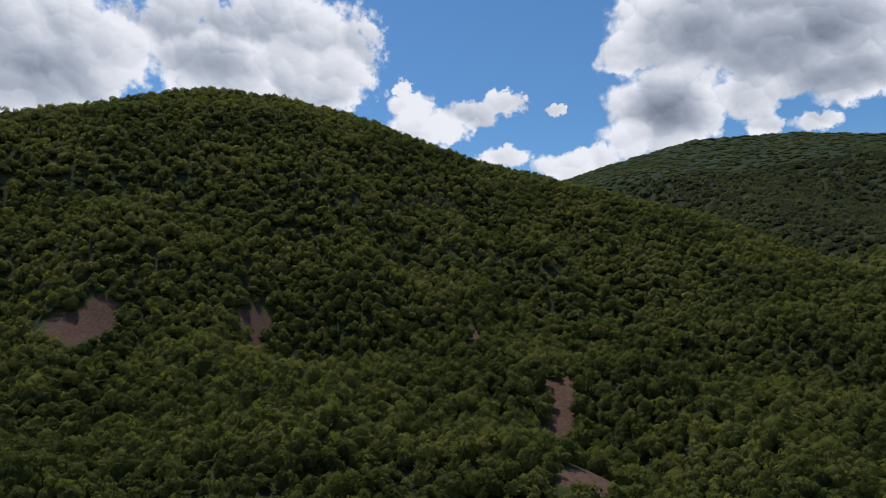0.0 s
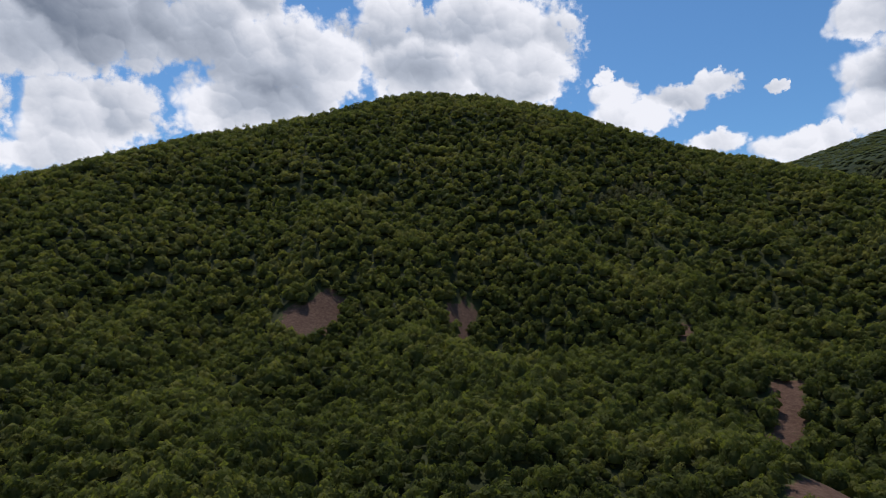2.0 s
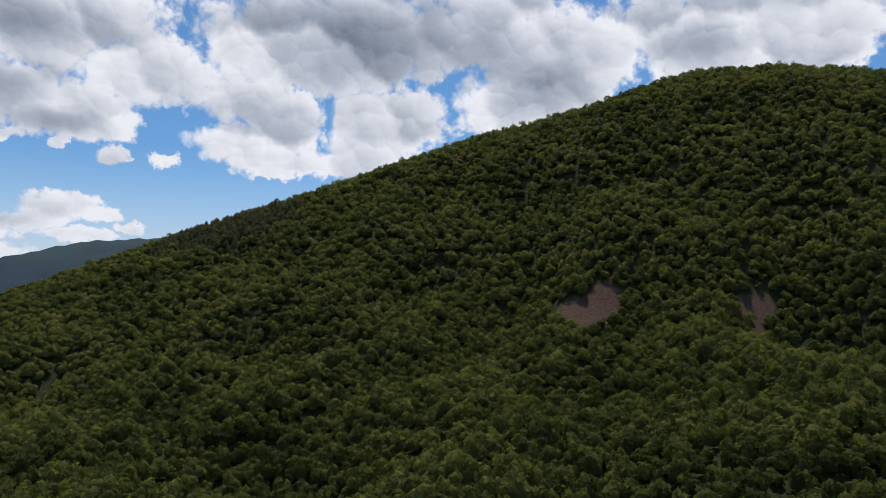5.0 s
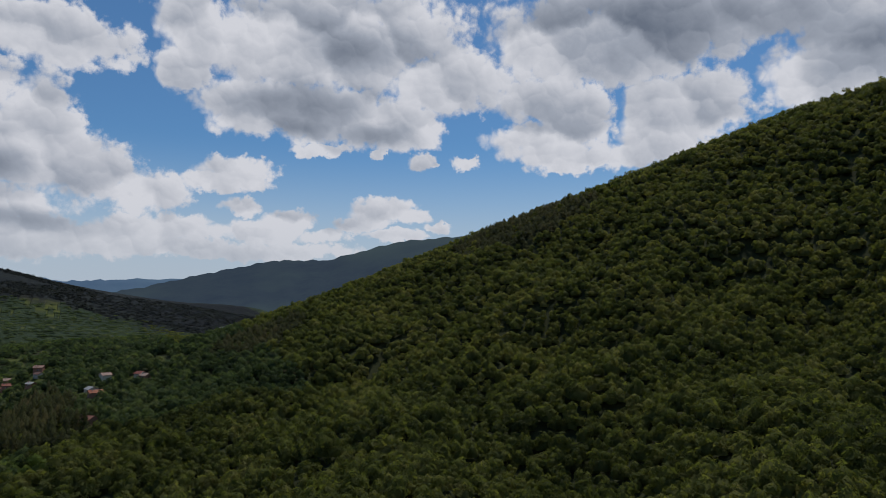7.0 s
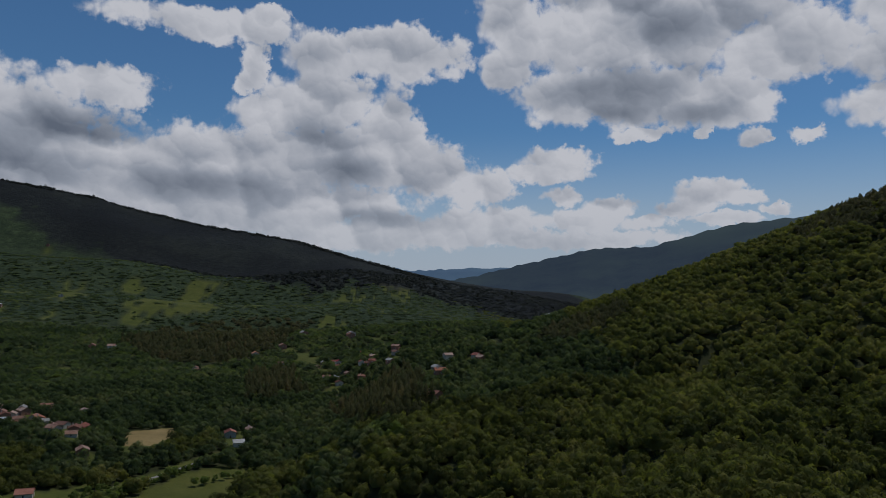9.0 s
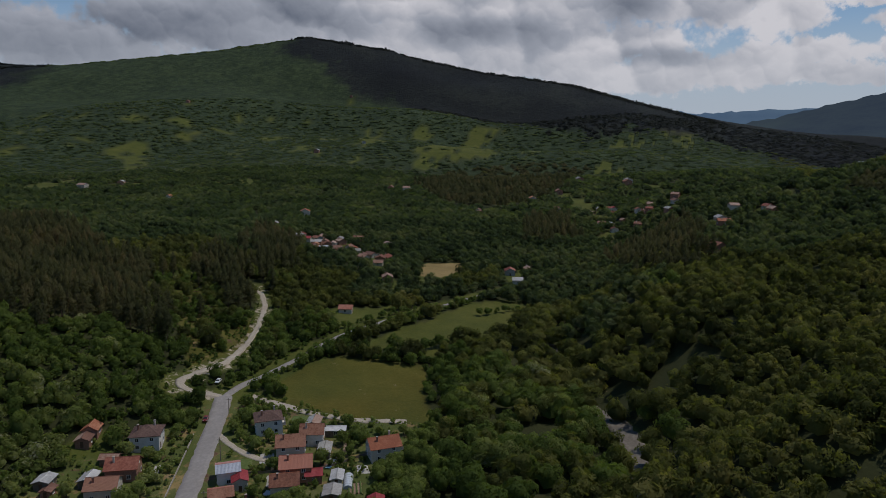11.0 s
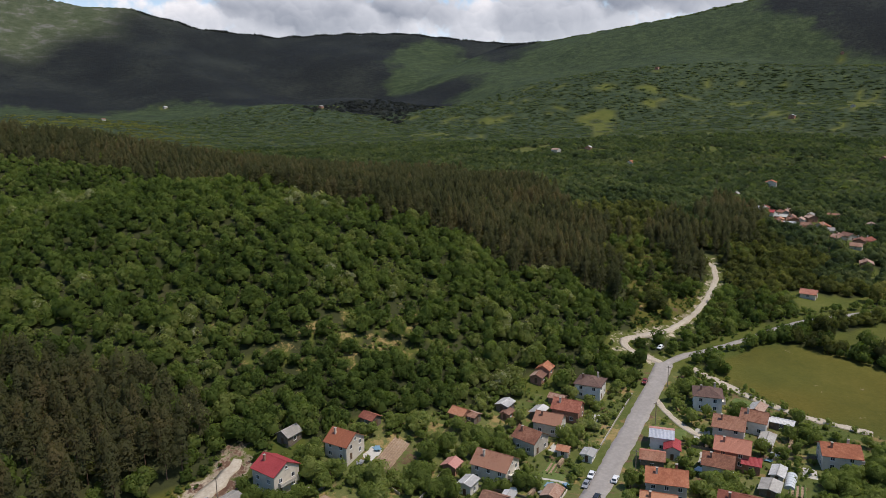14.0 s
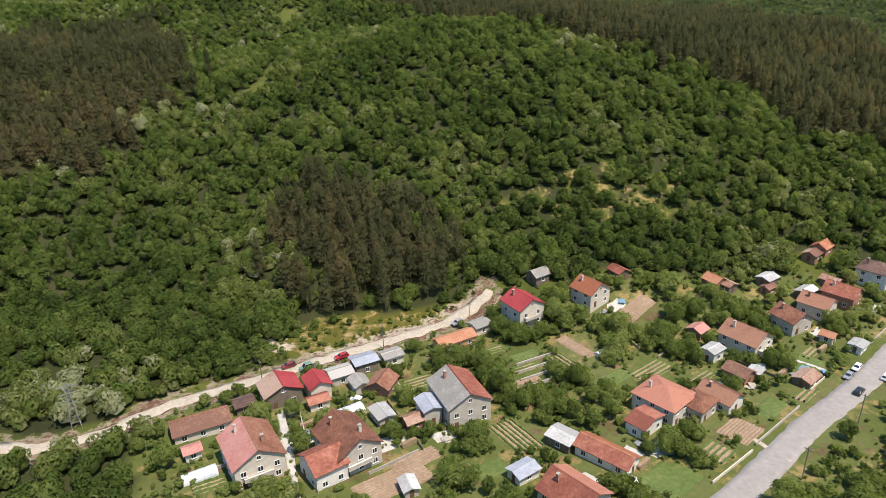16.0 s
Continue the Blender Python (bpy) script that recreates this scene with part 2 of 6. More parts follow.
def foliage(name, stops, through=.56, fine=1.6, own=False, grain=1.6):
    """Leaves: tone per tree, finer variation from leaf to leaf."""
    m, nt, b = material(name, .7, .06)
    if own:
        info = nt.nodes.new("ShaderNodeObjectInfo")
        tone = info.outputs["Random"]
    else:
        tone = attribute(nt, "tone")
    geo = nt.nodes.new("ShaderNodeNewGeometry")
    leaf = calc(nt, "MULTIPLY", calc(nt, "SUBTRACT", geo.outputs["Random Per Island"], .5), .22)
    patch = calc(nt, "MULTIPLY", calc(nt, "SUBTRACT", noise_of(nt, .016, 4, .6), .5), 1.9)
    spot = calc(nt, "MULTIPLY", calc(nt, "SUBTRACT", noise_of(nt, fine, 3), .5), .5)
    v = calc(nt, "ADD", calc(nt, "MULTIPLY", tone, .5), calc(nt, "ADD", leaf, calc(nt, "ADD", patch, spot)))
    v = calc(nt, "ADD", v, .26, True)
    col = ramp_of(nt, v, stops)
    nt.links.new(col, b.inputs["Base Color"])
    tr, mx = nt.nodes.new("ShaderNodeBsdfTranslucent"), nt.nodes.new("ShaderNodeMixShader")
    nt.links.new(mix_of(nt, 1.0, col, (1.25, 1.3, .6), "MULTIPLY"), tr.inputs[0])
    mx.inputs[0].default_value = through
    nt.links.new(b.outputs[0], mx.inputs[1]), nt.links.new(tr.outputs[0], mx.inputs[2])
    # gaps between the leaves of a spray
    gap, cut = nt.nodes.new("ShaderNodeBsdfTransparent"), nt.nodes.new("ShaderNodeMixShader")
    holes = calc(nt, "MULTIPLY", calc(nt, "LESS_THAN", noise_of(nt, grain, 2, .6), .49), attribute(nt, "ragged"))
    nt.links.new(holes, cut.inputs[0])
    nt.links.new(mx.outputs[0], cut.inputs[1]), nt.links.new(gap.outputs[0], cut.inputs[2])
    nt.links.new(cut.outputs[0], nt.nodes["Material Output"].inputs[0])
    bump(nt, b, noise_of(nt, 1.8, 4, .65), .8, .35)
    return m


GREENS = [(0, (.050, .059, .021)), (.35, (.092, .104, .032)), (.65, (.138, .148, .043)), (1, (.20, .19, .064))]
# next hill: haze painted in by greying the leaves
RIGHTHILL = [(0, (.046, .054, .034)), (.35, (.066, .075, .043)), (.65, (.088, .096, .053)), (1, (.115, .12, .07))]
# far slopes: a bluer leaf colour carries the haze of distance
ACROSS = [(0, (.034, .050, .025)), (.35, (.061, .086, .039)), (.65, (.092, .120, .052)), (1, (.15, .165, .075))]
ORCHARD = [(0, (.080, .112, .030)), (.35, (.138, .18, .046)), (.65, (.195, .24, .068)), (1, (.30, .315, .12))]
BRIGHT = [(0, (.050, .075, .020)), (.35, (.085, .124, .031)), (.65, (.126, .170, .043)), (.93, (.195, .217, .072)), (1, (.34, .35, .22))]
PINES = [(0, (.040, .047, .022)), (.4, (.062, .066, .031)), (.7, (.078, .077, .036)), (1, (.110, .092, .045))]
# high woods: cloud shadow and bluish haze painted into the leaf colour
CLOUD_SHADE = [(0, (.011, .013, .013)), (.4, (.016, .019, .017)), (.7, (.022, .026, .021)), (1, (.034, .037, .028))]
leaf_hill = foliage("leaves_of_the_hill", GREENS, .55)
leaf_bright = foliage("leaves_of_the_valley", BRIGHT, .55)
leaf_across = foliage("hazed_leaves_of_the_far_slopes", ACROSS, .55)
leaf_pine = foliage("pine_needles", PINES, .45, grain=1.9)
leaf_cloud_shade = foliage("leaves_in_painted_shade", CLOUD_SHADE, .15)
leaf_thicket = foliage("leaves_of_the_thicket", ORCHARD, .55, grain=2.6)
leaf_right = foliage("hazed_leaves_of_the_next_hill", RIGHTHILL, .55)
leaf_own = foliage("leaves_of_a_tree", ORCHARD, .55, own=True, grain=2.8)


def plain(name, stops, scale=2.0, rough=.85, relief=.3, dist=.05, spec=.25, metal=0.0, big=.15, random=0.0):
    m, nt, b = material(name, rough, spec, metal)
    v = calc(nt, "ADD", calc(nt, "MULTIPLY", noise_of(nt, scale, 5, .6), .65), calc(nt, "MULTIPLY", noise_of(nt, scale * big, 3), .35))
    if random:
        info = nt.nodes.new("ShaderNodeObjectInfo")
        v = calc(nt, "ADD", v, calc(nt, "MULTIPLY", calc(nt, "SUBTRACT", info.outputs["Random"], .5), random))
    nt.links.new(ramp_of(nt, v, stops), b.inputs["Base Color"])
    bump(nt, b, noise_of(nt, scale * 2, 4), relief, dist)
    return m


def ground_material():
    m, nt, b = material("meadow_and_forest_floor", .95, .15)
    n1, n2, n3 = noise_of(nt, .05, 4), noise_of(nt, .6, 5, .65), noise_of(nt, .011, 3)
    v = calc(nt, "ADD", calc(nt, "MULTIPLY", n1, .45), calc(nt, "ADD", calc(nt, "MULTIPLY", n2, .3), calc(nt, "MULTIPLY", n3, .25)))
    grass = ramp_of(nt, v, [(.3, (.044, .058, .012)), (.5, (.078, .090, .018)), (.7, (.125, .124, .032))])
    litter = ramp_of(nt, v, [(.3, (.022, .026, .010)), (.55, (.04, .045, .016)), (.75, (.075, .062, .03))])
    soil = ramp_of(nt, calc(nt, "ADD", calc(nt, "MULTIPLY", n2, .7), calc(nt, "MULTIPLY", n1, .3)), [(.3, (.066, .036, .024)), (.5, (.115, .064, .043)), (.7, (.18, .11, .075))])
    dry = ramp_of(nt, v, [(.3, (.15, .115, .045)), (.5, (.25, .18, .072)), (.7, (.34, .25, .115))])
    wood = ramp_of(nt, calc(nt, "ADD", calc(nt, "MULTIPLY", noise_of(nt, .035, 6, .75), .75), calc(nt, "MULTIPLY", n3, .25)), [(.34, (.016, .026, .013)), (.5, (.034, .050, .022)), (.66, (.062, .082, .034))])
    dust = ramp_of(nt, n2, [(.3, (.30, .24, .175)), (.5, (.42, .35, .265)), (.7, (.52, .45, .35))])
    edge = noise_of(nt, .22, 6, .72)

    def patchy(name):
        """The share of a cover turned into ragged patches of it."""
        a = attribute(nt, name)
        return calc(nt, "MULTIPLY", calc(nt, "ADD", calc(nt, "SUBTRACT", a, .42), calc(nt, "MULTIPLY", calc(nt, "SUBTRACT", edge, .5), 2.4)), 4.0, True)

    col = mix_of(nt, attribute(nt, "forest"), grass, litter)
    yard = ramp_of(nt, v, [(.3, (.052, .070, .016)), (.45, (.082, .100, .026)), (.6, (.125, .128, .046)), (.75, (.20, .17, .09))])
    col = mix_of(nt, attribute(nt, "kept"), col, yard)
    col = mix_of(nt, attribute(nt, "wooded"), col, wood)
    # cloud shadow on the mountains, painted as a dark ground colour
    cloud_shade = ramp_of(nt, calc(nt, "ADD", calc(nt, "MULTIPLY", noise_of(nt, .05, 6, .75), .5), calc(nt, "MULTIPLY", noise_of(nt, .004, 4), .5)), [(.36, (.0085, .0100, .0105)), (.5, (.0135, .0160, .0150)), (.62, (.026, .030, .024))])
    fringe = calc(nt, "SUBTRACT", calc(nt, "ADD", attribute(nt, "cloud_shade"), calc(nt, "MULTIPLY", noise_of(nt, .006, 6, .7), 1.5)), .75)
    col = mix_of(nt, calc(nt, "MULTIPLY", calc(nt, "SUBTRACT", fringe, .32), 2.8, True), col, cloud_shade)
    ripe = ramp_of(nt, v, [(.3, (.058, .056, .010)), (.5, (.094, .081, .014)), (.7, (.140, .112, .024))])
    col = mix_of(nt, attribute(nt, "ripe"), col, ripe)
    col = mix_of(nt, patchy("dry"), col, dry)
    col = mix_of(nt, patchy("dust"), col, dust)
    rock = ramp_of(nt, noise_of(nt, .012, 7, .7), [(.36, (.046, .060, .030)), (.52, (.070, .082, .045)), (.66, (.135, .132, .115))])
    col = mix_of(nt, attribute(nt, "stony"), col, rock)
    col = mix_of(nt, patchy("soil"), col, soil)
    nt.links.new(col, b.inputs["Base Color"])
    bump(nt, b, calc(nt, "ADD", calc(nt, "MULTIPLY", noise_of(nt, .09, 4, .65), calc(nt, "MULTIPLY", attribute(nt, "wooded"), 18.0)), n2), .8, .4)
    return m


mat_ground = ground_material()
mat_road = plain("worn_asphalt", [(.25, (.215, .195, .178)), (.5, (.275, .251, .228)), (.75, (.35, .322, .294))], .8, relief=.15, dist=.02)
mat_dirt = plain("dusty_gravel", [(.3, (.29, .24, .185)), (.5, (.39, .335, .26)), (.7, (.49, .43, .345))], 1.2)
mat_bark = plain("bark", [(.3, (.06, .045, .035)), (.7, (.16, .12, .09))], 3)
mat_pinebark = plain("pine_bark", [(.3, (.09, .055, .04)), (.7, (.22, .14, .10))], 3)


def distance(name, stops, haze_glow):
    """Hills kilometres off, the blue haze of the air painted into colour and glow."""
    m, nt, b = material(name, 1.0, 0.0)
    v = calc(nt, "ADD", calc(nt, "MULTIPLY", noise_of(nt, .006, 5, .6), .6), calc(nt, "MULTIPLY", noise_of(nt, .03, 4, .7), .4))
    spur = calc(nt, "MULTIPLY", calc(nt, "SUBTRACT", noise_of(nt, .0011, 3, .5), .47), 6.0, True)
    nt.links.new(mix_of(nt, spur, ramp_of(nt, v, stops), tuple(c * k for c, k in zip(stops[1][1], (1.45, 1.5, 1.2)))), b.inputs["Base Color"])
    b.inputs["Emission Color"].default_value, b.inputs["Emission Strength"].default_value = (*haze_glow, 1), 1.0
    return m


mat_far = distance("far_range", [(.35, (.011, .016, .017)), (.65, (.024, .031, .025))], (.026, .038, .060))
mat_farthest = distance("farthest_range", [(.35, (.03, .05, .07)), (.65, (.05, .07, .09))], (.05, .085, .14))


def tiles(name, stops, course=.36, metal=0.0, rough=.75, random=.35):
    """Roof covering with courses up the slope, patched and weathered."""
    m, nt, b = material(name, rough, .25, metal)
    tc = nt.nodes.new("ShaderNodeTexCoord")
    info = nt.nodes.new("ShaderNodeObjectInfo")
    v = calc(nt, "ADD", calc(nt, "MULTIPLY", noise_of(nt, 1.3, 5, .7), .5), calc(nt, "MULTIPLY", noise_of(nt, .25, 3), .35))
    v = calc(nt, "ADD", v, calc(nt, "MULTIPLY", noise_of(nt, 6.0, 2), .15))
    v = calc(nt, "ADD", v, calc(nt, "MULTIPLY", calc(nt, "SUBTRACT", info.outputs["Random"], .5), random))
    stops = [(.5 + (p - .5) * .62, c) for p, c in stops]
    streak = calc(nt, "MULTIPLY", calc(nt, "SUBTRACT", noise_of(nt, .7, 6, .8), .56), 3.5, True)
    nt.links.new(mix_of(nt, calc(nt, "MULTIPLY", streak, .55), ramp_of(nt, v, stops), tuple(c * .45 + .02 for c in stops[0][1])), b.inputs["Base Color"])
    wave_ = nt.nodes.new("ShaderNodeTexWave")
    wave_.bands_direction, wave_.wave_profile = "Y", "SAW"
    wave_.inputs["Scale"].default_value, wave_.inputs["Distortion"].default_value = .314 / course, .6
    nt.links.new(tc.outputs["Object"], wave_.inputs["Vector"])
    ribs = nt.nodes.new("ShaderNodeTexWave")
    ribs.bands_direction = "X"
    ribs.inputs["Scale"].default_value = .314 / (course * .7)
    nt.links.new(tc.outputs["Object"], ribs.inputs["Vector"])
    bump(nt, b, calc(nt, "ADD", wave_.outputs["Fac"], ribs.outputs["Fac"]), .8, .06)
    return m


ROOFS = {
    "red": tiles("red_clay_tiles", [(.3, (.19, .060, .040)), (.5, (.29, .102, .066)), (.7, (.40, .17, .115))]),
    "orange": tiles("orange_clay_tiles", [(.3, (.28, .095, .05)), (.5, (.37, .14, .075)), (.7, (.45, .215, .125))]),
    "brown": tiles("old_brown_tiles", [(.3, (.13, .055, .036)), (.5, (.22, .092, .056)), (.7, (.31, .155, .10))]),
    "dark": tiles("dark_brown_tiles", [(.3, (.085, .05, .042)), (.5, (.13, .078, .062)), (.7, (.19, .12, .095))]),
    "rose": tiles("faded_rose_tiles", [(.3, (.34, .12, .10)), (.5, (.43, .18, .15)), (.7, (.48, .24, .20))]),
    "crimson": tiles("crimson_sheet_roof", [(.3, (.25, .030, .032)), (.6, (.34, .052, .055))], .5, 0, .6, .1),
    "grey": tiles("grey_cement_roof", [(.3, (.24, .225, .20)), (.5, (.33, .31, .28)), (.7, (.42, .40, .36))], .5),
    "sheet": tiles("pale_tin_sheet", [(.3, (.34, .33, .31)), (.5, (.47, .46, .44)), (.7, (.60, .59, .57))], .6, .1, .6),
    "blue": tiles("bluish_tin_sheet", [(.3, (.27, .29, .33)), (.7, (.42, .44, .49))], .6, .1, .55),
    "rust": tiles("rusty_tin_sheet", [(.3, (.17, .085, .06)), (.5, (.28, .15, .10)), (.7, (.38, .26, .20))], .5),
}
WALLS = {
    "grey": plain("grey_render", [(.3, (.35, .315, .265)), (.5, (.45, .41, .35)), (.7, (.53, .49, .43))], .9, relief=.2),
    "beige": plain("beige_render", [(.3, (.48, .42, .34)), (.5, (.58, .52, .43)), (.7, (.66, .60, .51))], .9, relief=.2),
    "white": plain("whitewash", [(.3, (.52, .49, .44)), (.5, (.68, .65, .59)), (.7, (.77, .74, .69))], .9, relief=.2),
    "brick": plain("bare_brick", [(.3, (.24, .115, .075)), (.5, (.33, .17, .115)), (.7, (.41, .24, .17))], 2.5, relief=.4),
    "wood": plain("grey_boards", [(.3, (.11, .085, .065)), (.5, (.17, .135, .10)), (.7, (.24, .20, .16))], 2.0, relief=.4),
    "tan": plain("ochre_render", [(.3, (.42, .22, .11)), (.5, (.52, .30, .16)), (.7, (.6, .38, .22))], .9, relief=.2),
}
mat_frame = plain("white_window_frame", [(.3, (.62, .62, .60)), (.7, (.75, .75, .73))], 3)
mat_door = plain("brown_door", [(.3, (.10, .055, .03)), (.7, (.17, .10, .06))], 3)
mat_pane, _nt, _b = material("window_glass", .08, .6)
_b.inputs["Base Color"].default_value = (.025, .03, .035, 1)
mat_stone = plain("rubble_stone", [(.3, (.24, .21, .17)), (.5, (.36, .32, .27)), (.7, (.47, .43, .37))], 1.6, relief=.6)
mat_soil = plain("tilled_earth", [(.3, (.19, .125, .08)), (.5, (.27, .185, .12)), (.7, (.35, .26, .18))], 1.2, relief=.5)
mat_crop = plain("vegetable_rows", [(.3, (.060, .095, .024)), (.5, (.10, .145, .036)), (.7, (.15, .195, .055))], 2.0, relief=.6)
mat_lawn = plain("garden_lawn", [(.3, (.062, .092, .022)), (.5, (.092, .128, .032)), (.7, (.15, .165, .055))], .9, relief=.4)
mat_rubber = plain("tyre_rubber", [(.3, (.015, .015, .015)), (.7, (.03, .03, .03))], 4)
mat_metal = plain("galvanised_steel", [(.3, (.30, .31, .32)), (.7, (.45, .46, .47))], 3, .5, metal=.6)
mat_pole = plain("weathered_pole", [(.3, (.16, .13, .10)), (.7, (.27, .23, .18))], 3)
mat_water = plain("shallow_river", [(.3, (.03, .035, .025)), (.7, (.07, .07, .055))], .5, .12, spec=.5)
mat_gravel = plain("river_gravel", [(.3, (.10, .085, .065)), (.5, (.15, .13, .105)), (.7, (.23, .205, .17))], 1.0, relief=.6)
mat_film = plain("greenhouse_film", [(.3, (.42, .45, .46)), (.7, (.58, .61, .62))], 1.0, .35)
PAINTS = {k: plain(k + "_car_paint", [(.3, c), (.7, tuple(v * 1.15 for v in c))], 1, .3, 0, spec=.6) for k, c in (("white", (.62, .63, .64)), ("black", (.018, .019, .022)), ("red", (.33, .02, .02)), ("green", (.10, .20, .15)), ("grey", (.22, .23, .25)), ("maroon", (.17, .025, .025)))}
mat_concrete = plain("yard_concrete", [(.3, (.33, .31, .275)), (.5, (.43, .405, .365)), (.7, (.52, .49, .45))], .9, relief=.25)
mat_log = plain("cut_firewood", [(.3, (.20, .13, .075)), (.5, (.34, .24, .15)), (.7, (.46, .35, .23))], 5)
mat_tarp = plain("faded_plastic_sheet", [(.3, (.10, .20, .28)), (.7, (.20, .33, .42))], 1.5, .45)
# ---- the lie of the land: crest lines, flanks and valley floor ----
MAIN = [(606, 162, 38), (506, 424, 92), (386, 595, 132), (287, 685, 174), (205, 765, 240), (101, 819, 285), (0, 808, 310), (-116, 775, 355), (-184, 736, 363), (-251, 708, 364), (-345, 676, 339), (-456, 627, 315), (-560, 560, 275), (-654, 475, 229), (-699, 372, 174), (-702, 242, 109), (-654, 92, 60), (-494, -26, 17), (-373, -72, 2)]
RIGHT = [(2437, 430, 506), (1892, 1325, 542), (1168, 1799, 578), (974, 1911, 621), (776, 2088, 653), (559, 2241, 618), (333, 2369, 562), (0, 2475, 462)]
FAR_A = [(-3160, 2651, 555), (-3739, 2021, 575), (-4027, 1709, 550), (-4239, 1312, 431), (-4385, 1012, 428), (-4456, 626, 341), (-4494, 236, 243), (-4419, -77, 189), (-4383, -383, 132), (-4326, -685, 76)]
FAR_B = [(-4727, 834, 328), (-4799, 117, 303), (-4797, -168, 286), (-4774, -502, 336), (-4657, -1161, 362)]
LEFT = [(-2387, 251, 36), (-2637, 115, 143), (-2800, -49, 181), (-2952, -222, 225), (-3087, -456, 301), (-3208, -682, 372), (-3253, -1120, 442), (-3228, -1404, 505), (-3136, -1598, 561), (-3043, -1924, 616), (-2912, -2116, 571), (-2736, -2215, 524), (-2532, -2445, 481), (-2395, -2688, 444), (-2215, -2939, 419)]
BACK = [(-2759, -3174, 452), (-2412, -3445, 489), (-2039, -3678, 541), (-1781, -3889, 548), (-1438, -4106, 532), (-1017, -4304, 586), (-703, -4440, 689), (-239, -4561, 730), (423, -4475, 681), (1199, -4181, 624), (2103, -3642, 563), (2999, -2517, 532)]
KNOLL = [(-241, -233, 0), (-234, -260, 3), (-228, -287, 18), (-212, -318, 39), (-190, -348, 44), (-151, -380, 63), (-122, -398, 71), (-92, -411, 72), (-44, -423, 68), (0, -432, 59), (55, -450, 55), (130, -452, 58), (210, -412, 67)]
PINE = [(-328, -301, 0), (-344, -332, 9), (-363, -384, 30), (-397, -506, 40), (-374, -622, 29), (-333, -682, 33), (-236, -773, 47), (-124, -832, 65), (-11, -874, 94), (98, -886, 101), (251, -821, 77), (396, -686, 57)]
# flank profiles: distance from the crest, share of the crest's height
RIDGES = [
    (MAIN, (0, 90, 200, 300, 370, 570, 740, 920), (1, .87, .6, .4, .27, .17, .09, 0), 30, 13),
    (RIGHT, (0, 330, 820, 1320, 1800, 2400), (1, .8, .45, .2, .06, 0), 150, 40),
    (LEFT, (0, 250, 650, 1450, 1950, 2350, 2750), (1, .8, .48, .14, .07, .03, 0), 220, 45),
    (BACK, (0, 430, 1000, 1900, 2900, 3600), (1, .72, .36, .1, .02, 0), 300, 60),
    (KNOLL, (0, 66, 132, 180, 225, 270), (1, .86, .52, .25, .07, 0), 36, 5),
    (PINE, (0, 100, 215, 330, 480), (1, .8, .42, .12, 0), 60, 8),
]


def wave(x, y, size, seed):
    """A smooth rolling pattern, about -1 to 1, with features of the given size in metres."""
    r = np.random.RandomState(seed)
    out = 0
    for k in range(7):
        a, b, p = r.uniform(0, 6.28), r.uniform(.6, 1.7), r.uniform(0, 6.28)
        out = out + np.sin((x * math.cos(a) + y * math.sin(a)) * 6.28 / size * b + p)
    return out / 3.2


def land(x, y):
    """Height of the ground at x, y (arrays)."""
    x, y = np.asarray(x, float), np.asarray(y, float)
    total = 0
    for crest, far, share, size, rough in RIDGES:
        c = np.array(crest, float)
        step = np.linspace(0, 1, 13 if crest is BACK else 7)[:-1]
        fine = np.concatenate([c[i] + (c[i + 1] - c[i]) * step[:, None] for i in range(len(c) - 1)] + [c[-1:]])
        near, h = np.full(x.shape, 1e9), np.zeros(x.shape)
        for px, py, pz in fine:
            d = np.hypot(x - px, y - py)
            near = np.minimum(near, d)
            h = np.maximum(h, pz * np.interp(d / (.5 + .5 * pz / 72 if crest is KNOLL else 1), far, share))
        s = np.interp(near, far, share)
        gully = wave(x, y, size * 4, 3) * rough * np.clip(near / (far[2]), 0, 1) * np.clip(s * (1 - s) * 4, 0, 1)
        if crest is MAIN:  # the hill's foot, where the valley floor begins
            toe = np.interp(x, (-1150, -660, -373, -250, -100, 165, 660), (-260, -100, -109, -50, -60, -60, -110))
            m = np.clip((y - toe) / 100, 0, 1)
            h = h * m * m * (3 - 2 * m)
        total = np.maximum(total, h + gully * np.clip(h / 60, 0, 1))
    return total + .5 * wave(x, y, 90, 8) * np.clip(np.hypot(x, y) / 500 - .3, 0, 1)


# ---- ground sheet ----
def inside(x, y, poly):
    """True where x, y lie in the polygon."""
    res = np.zeros(np.shape(x), bool)
    for (x1, y1), (x2, y2) in zip(poly, poly[1:] + poly[:1]):
        c = ((y1 > y) != (y2 > y))
        res ^= c & (x < (x2 - x1) * (y - y1) / ((y2 - y1) or 1e-9) + x1)
    return res


def off_line(x, y, line):
    d = np.full(np.shape(x), 1e9)
    for (x1, y1), (x2, y2) in zip(line, line[1:]):
        k = np.clip(((x - x1) * (x2 - x1) + (y - y1) * (y2 - y1)) / ((x2 - x1) ** 2 + (y2 - y1) ** 2), 0, 1)
        d = np.minimum(d, np.hypot(x - x1 - k * (x2 - x1), y - y1 - k * (y2 - y1)))
    return d


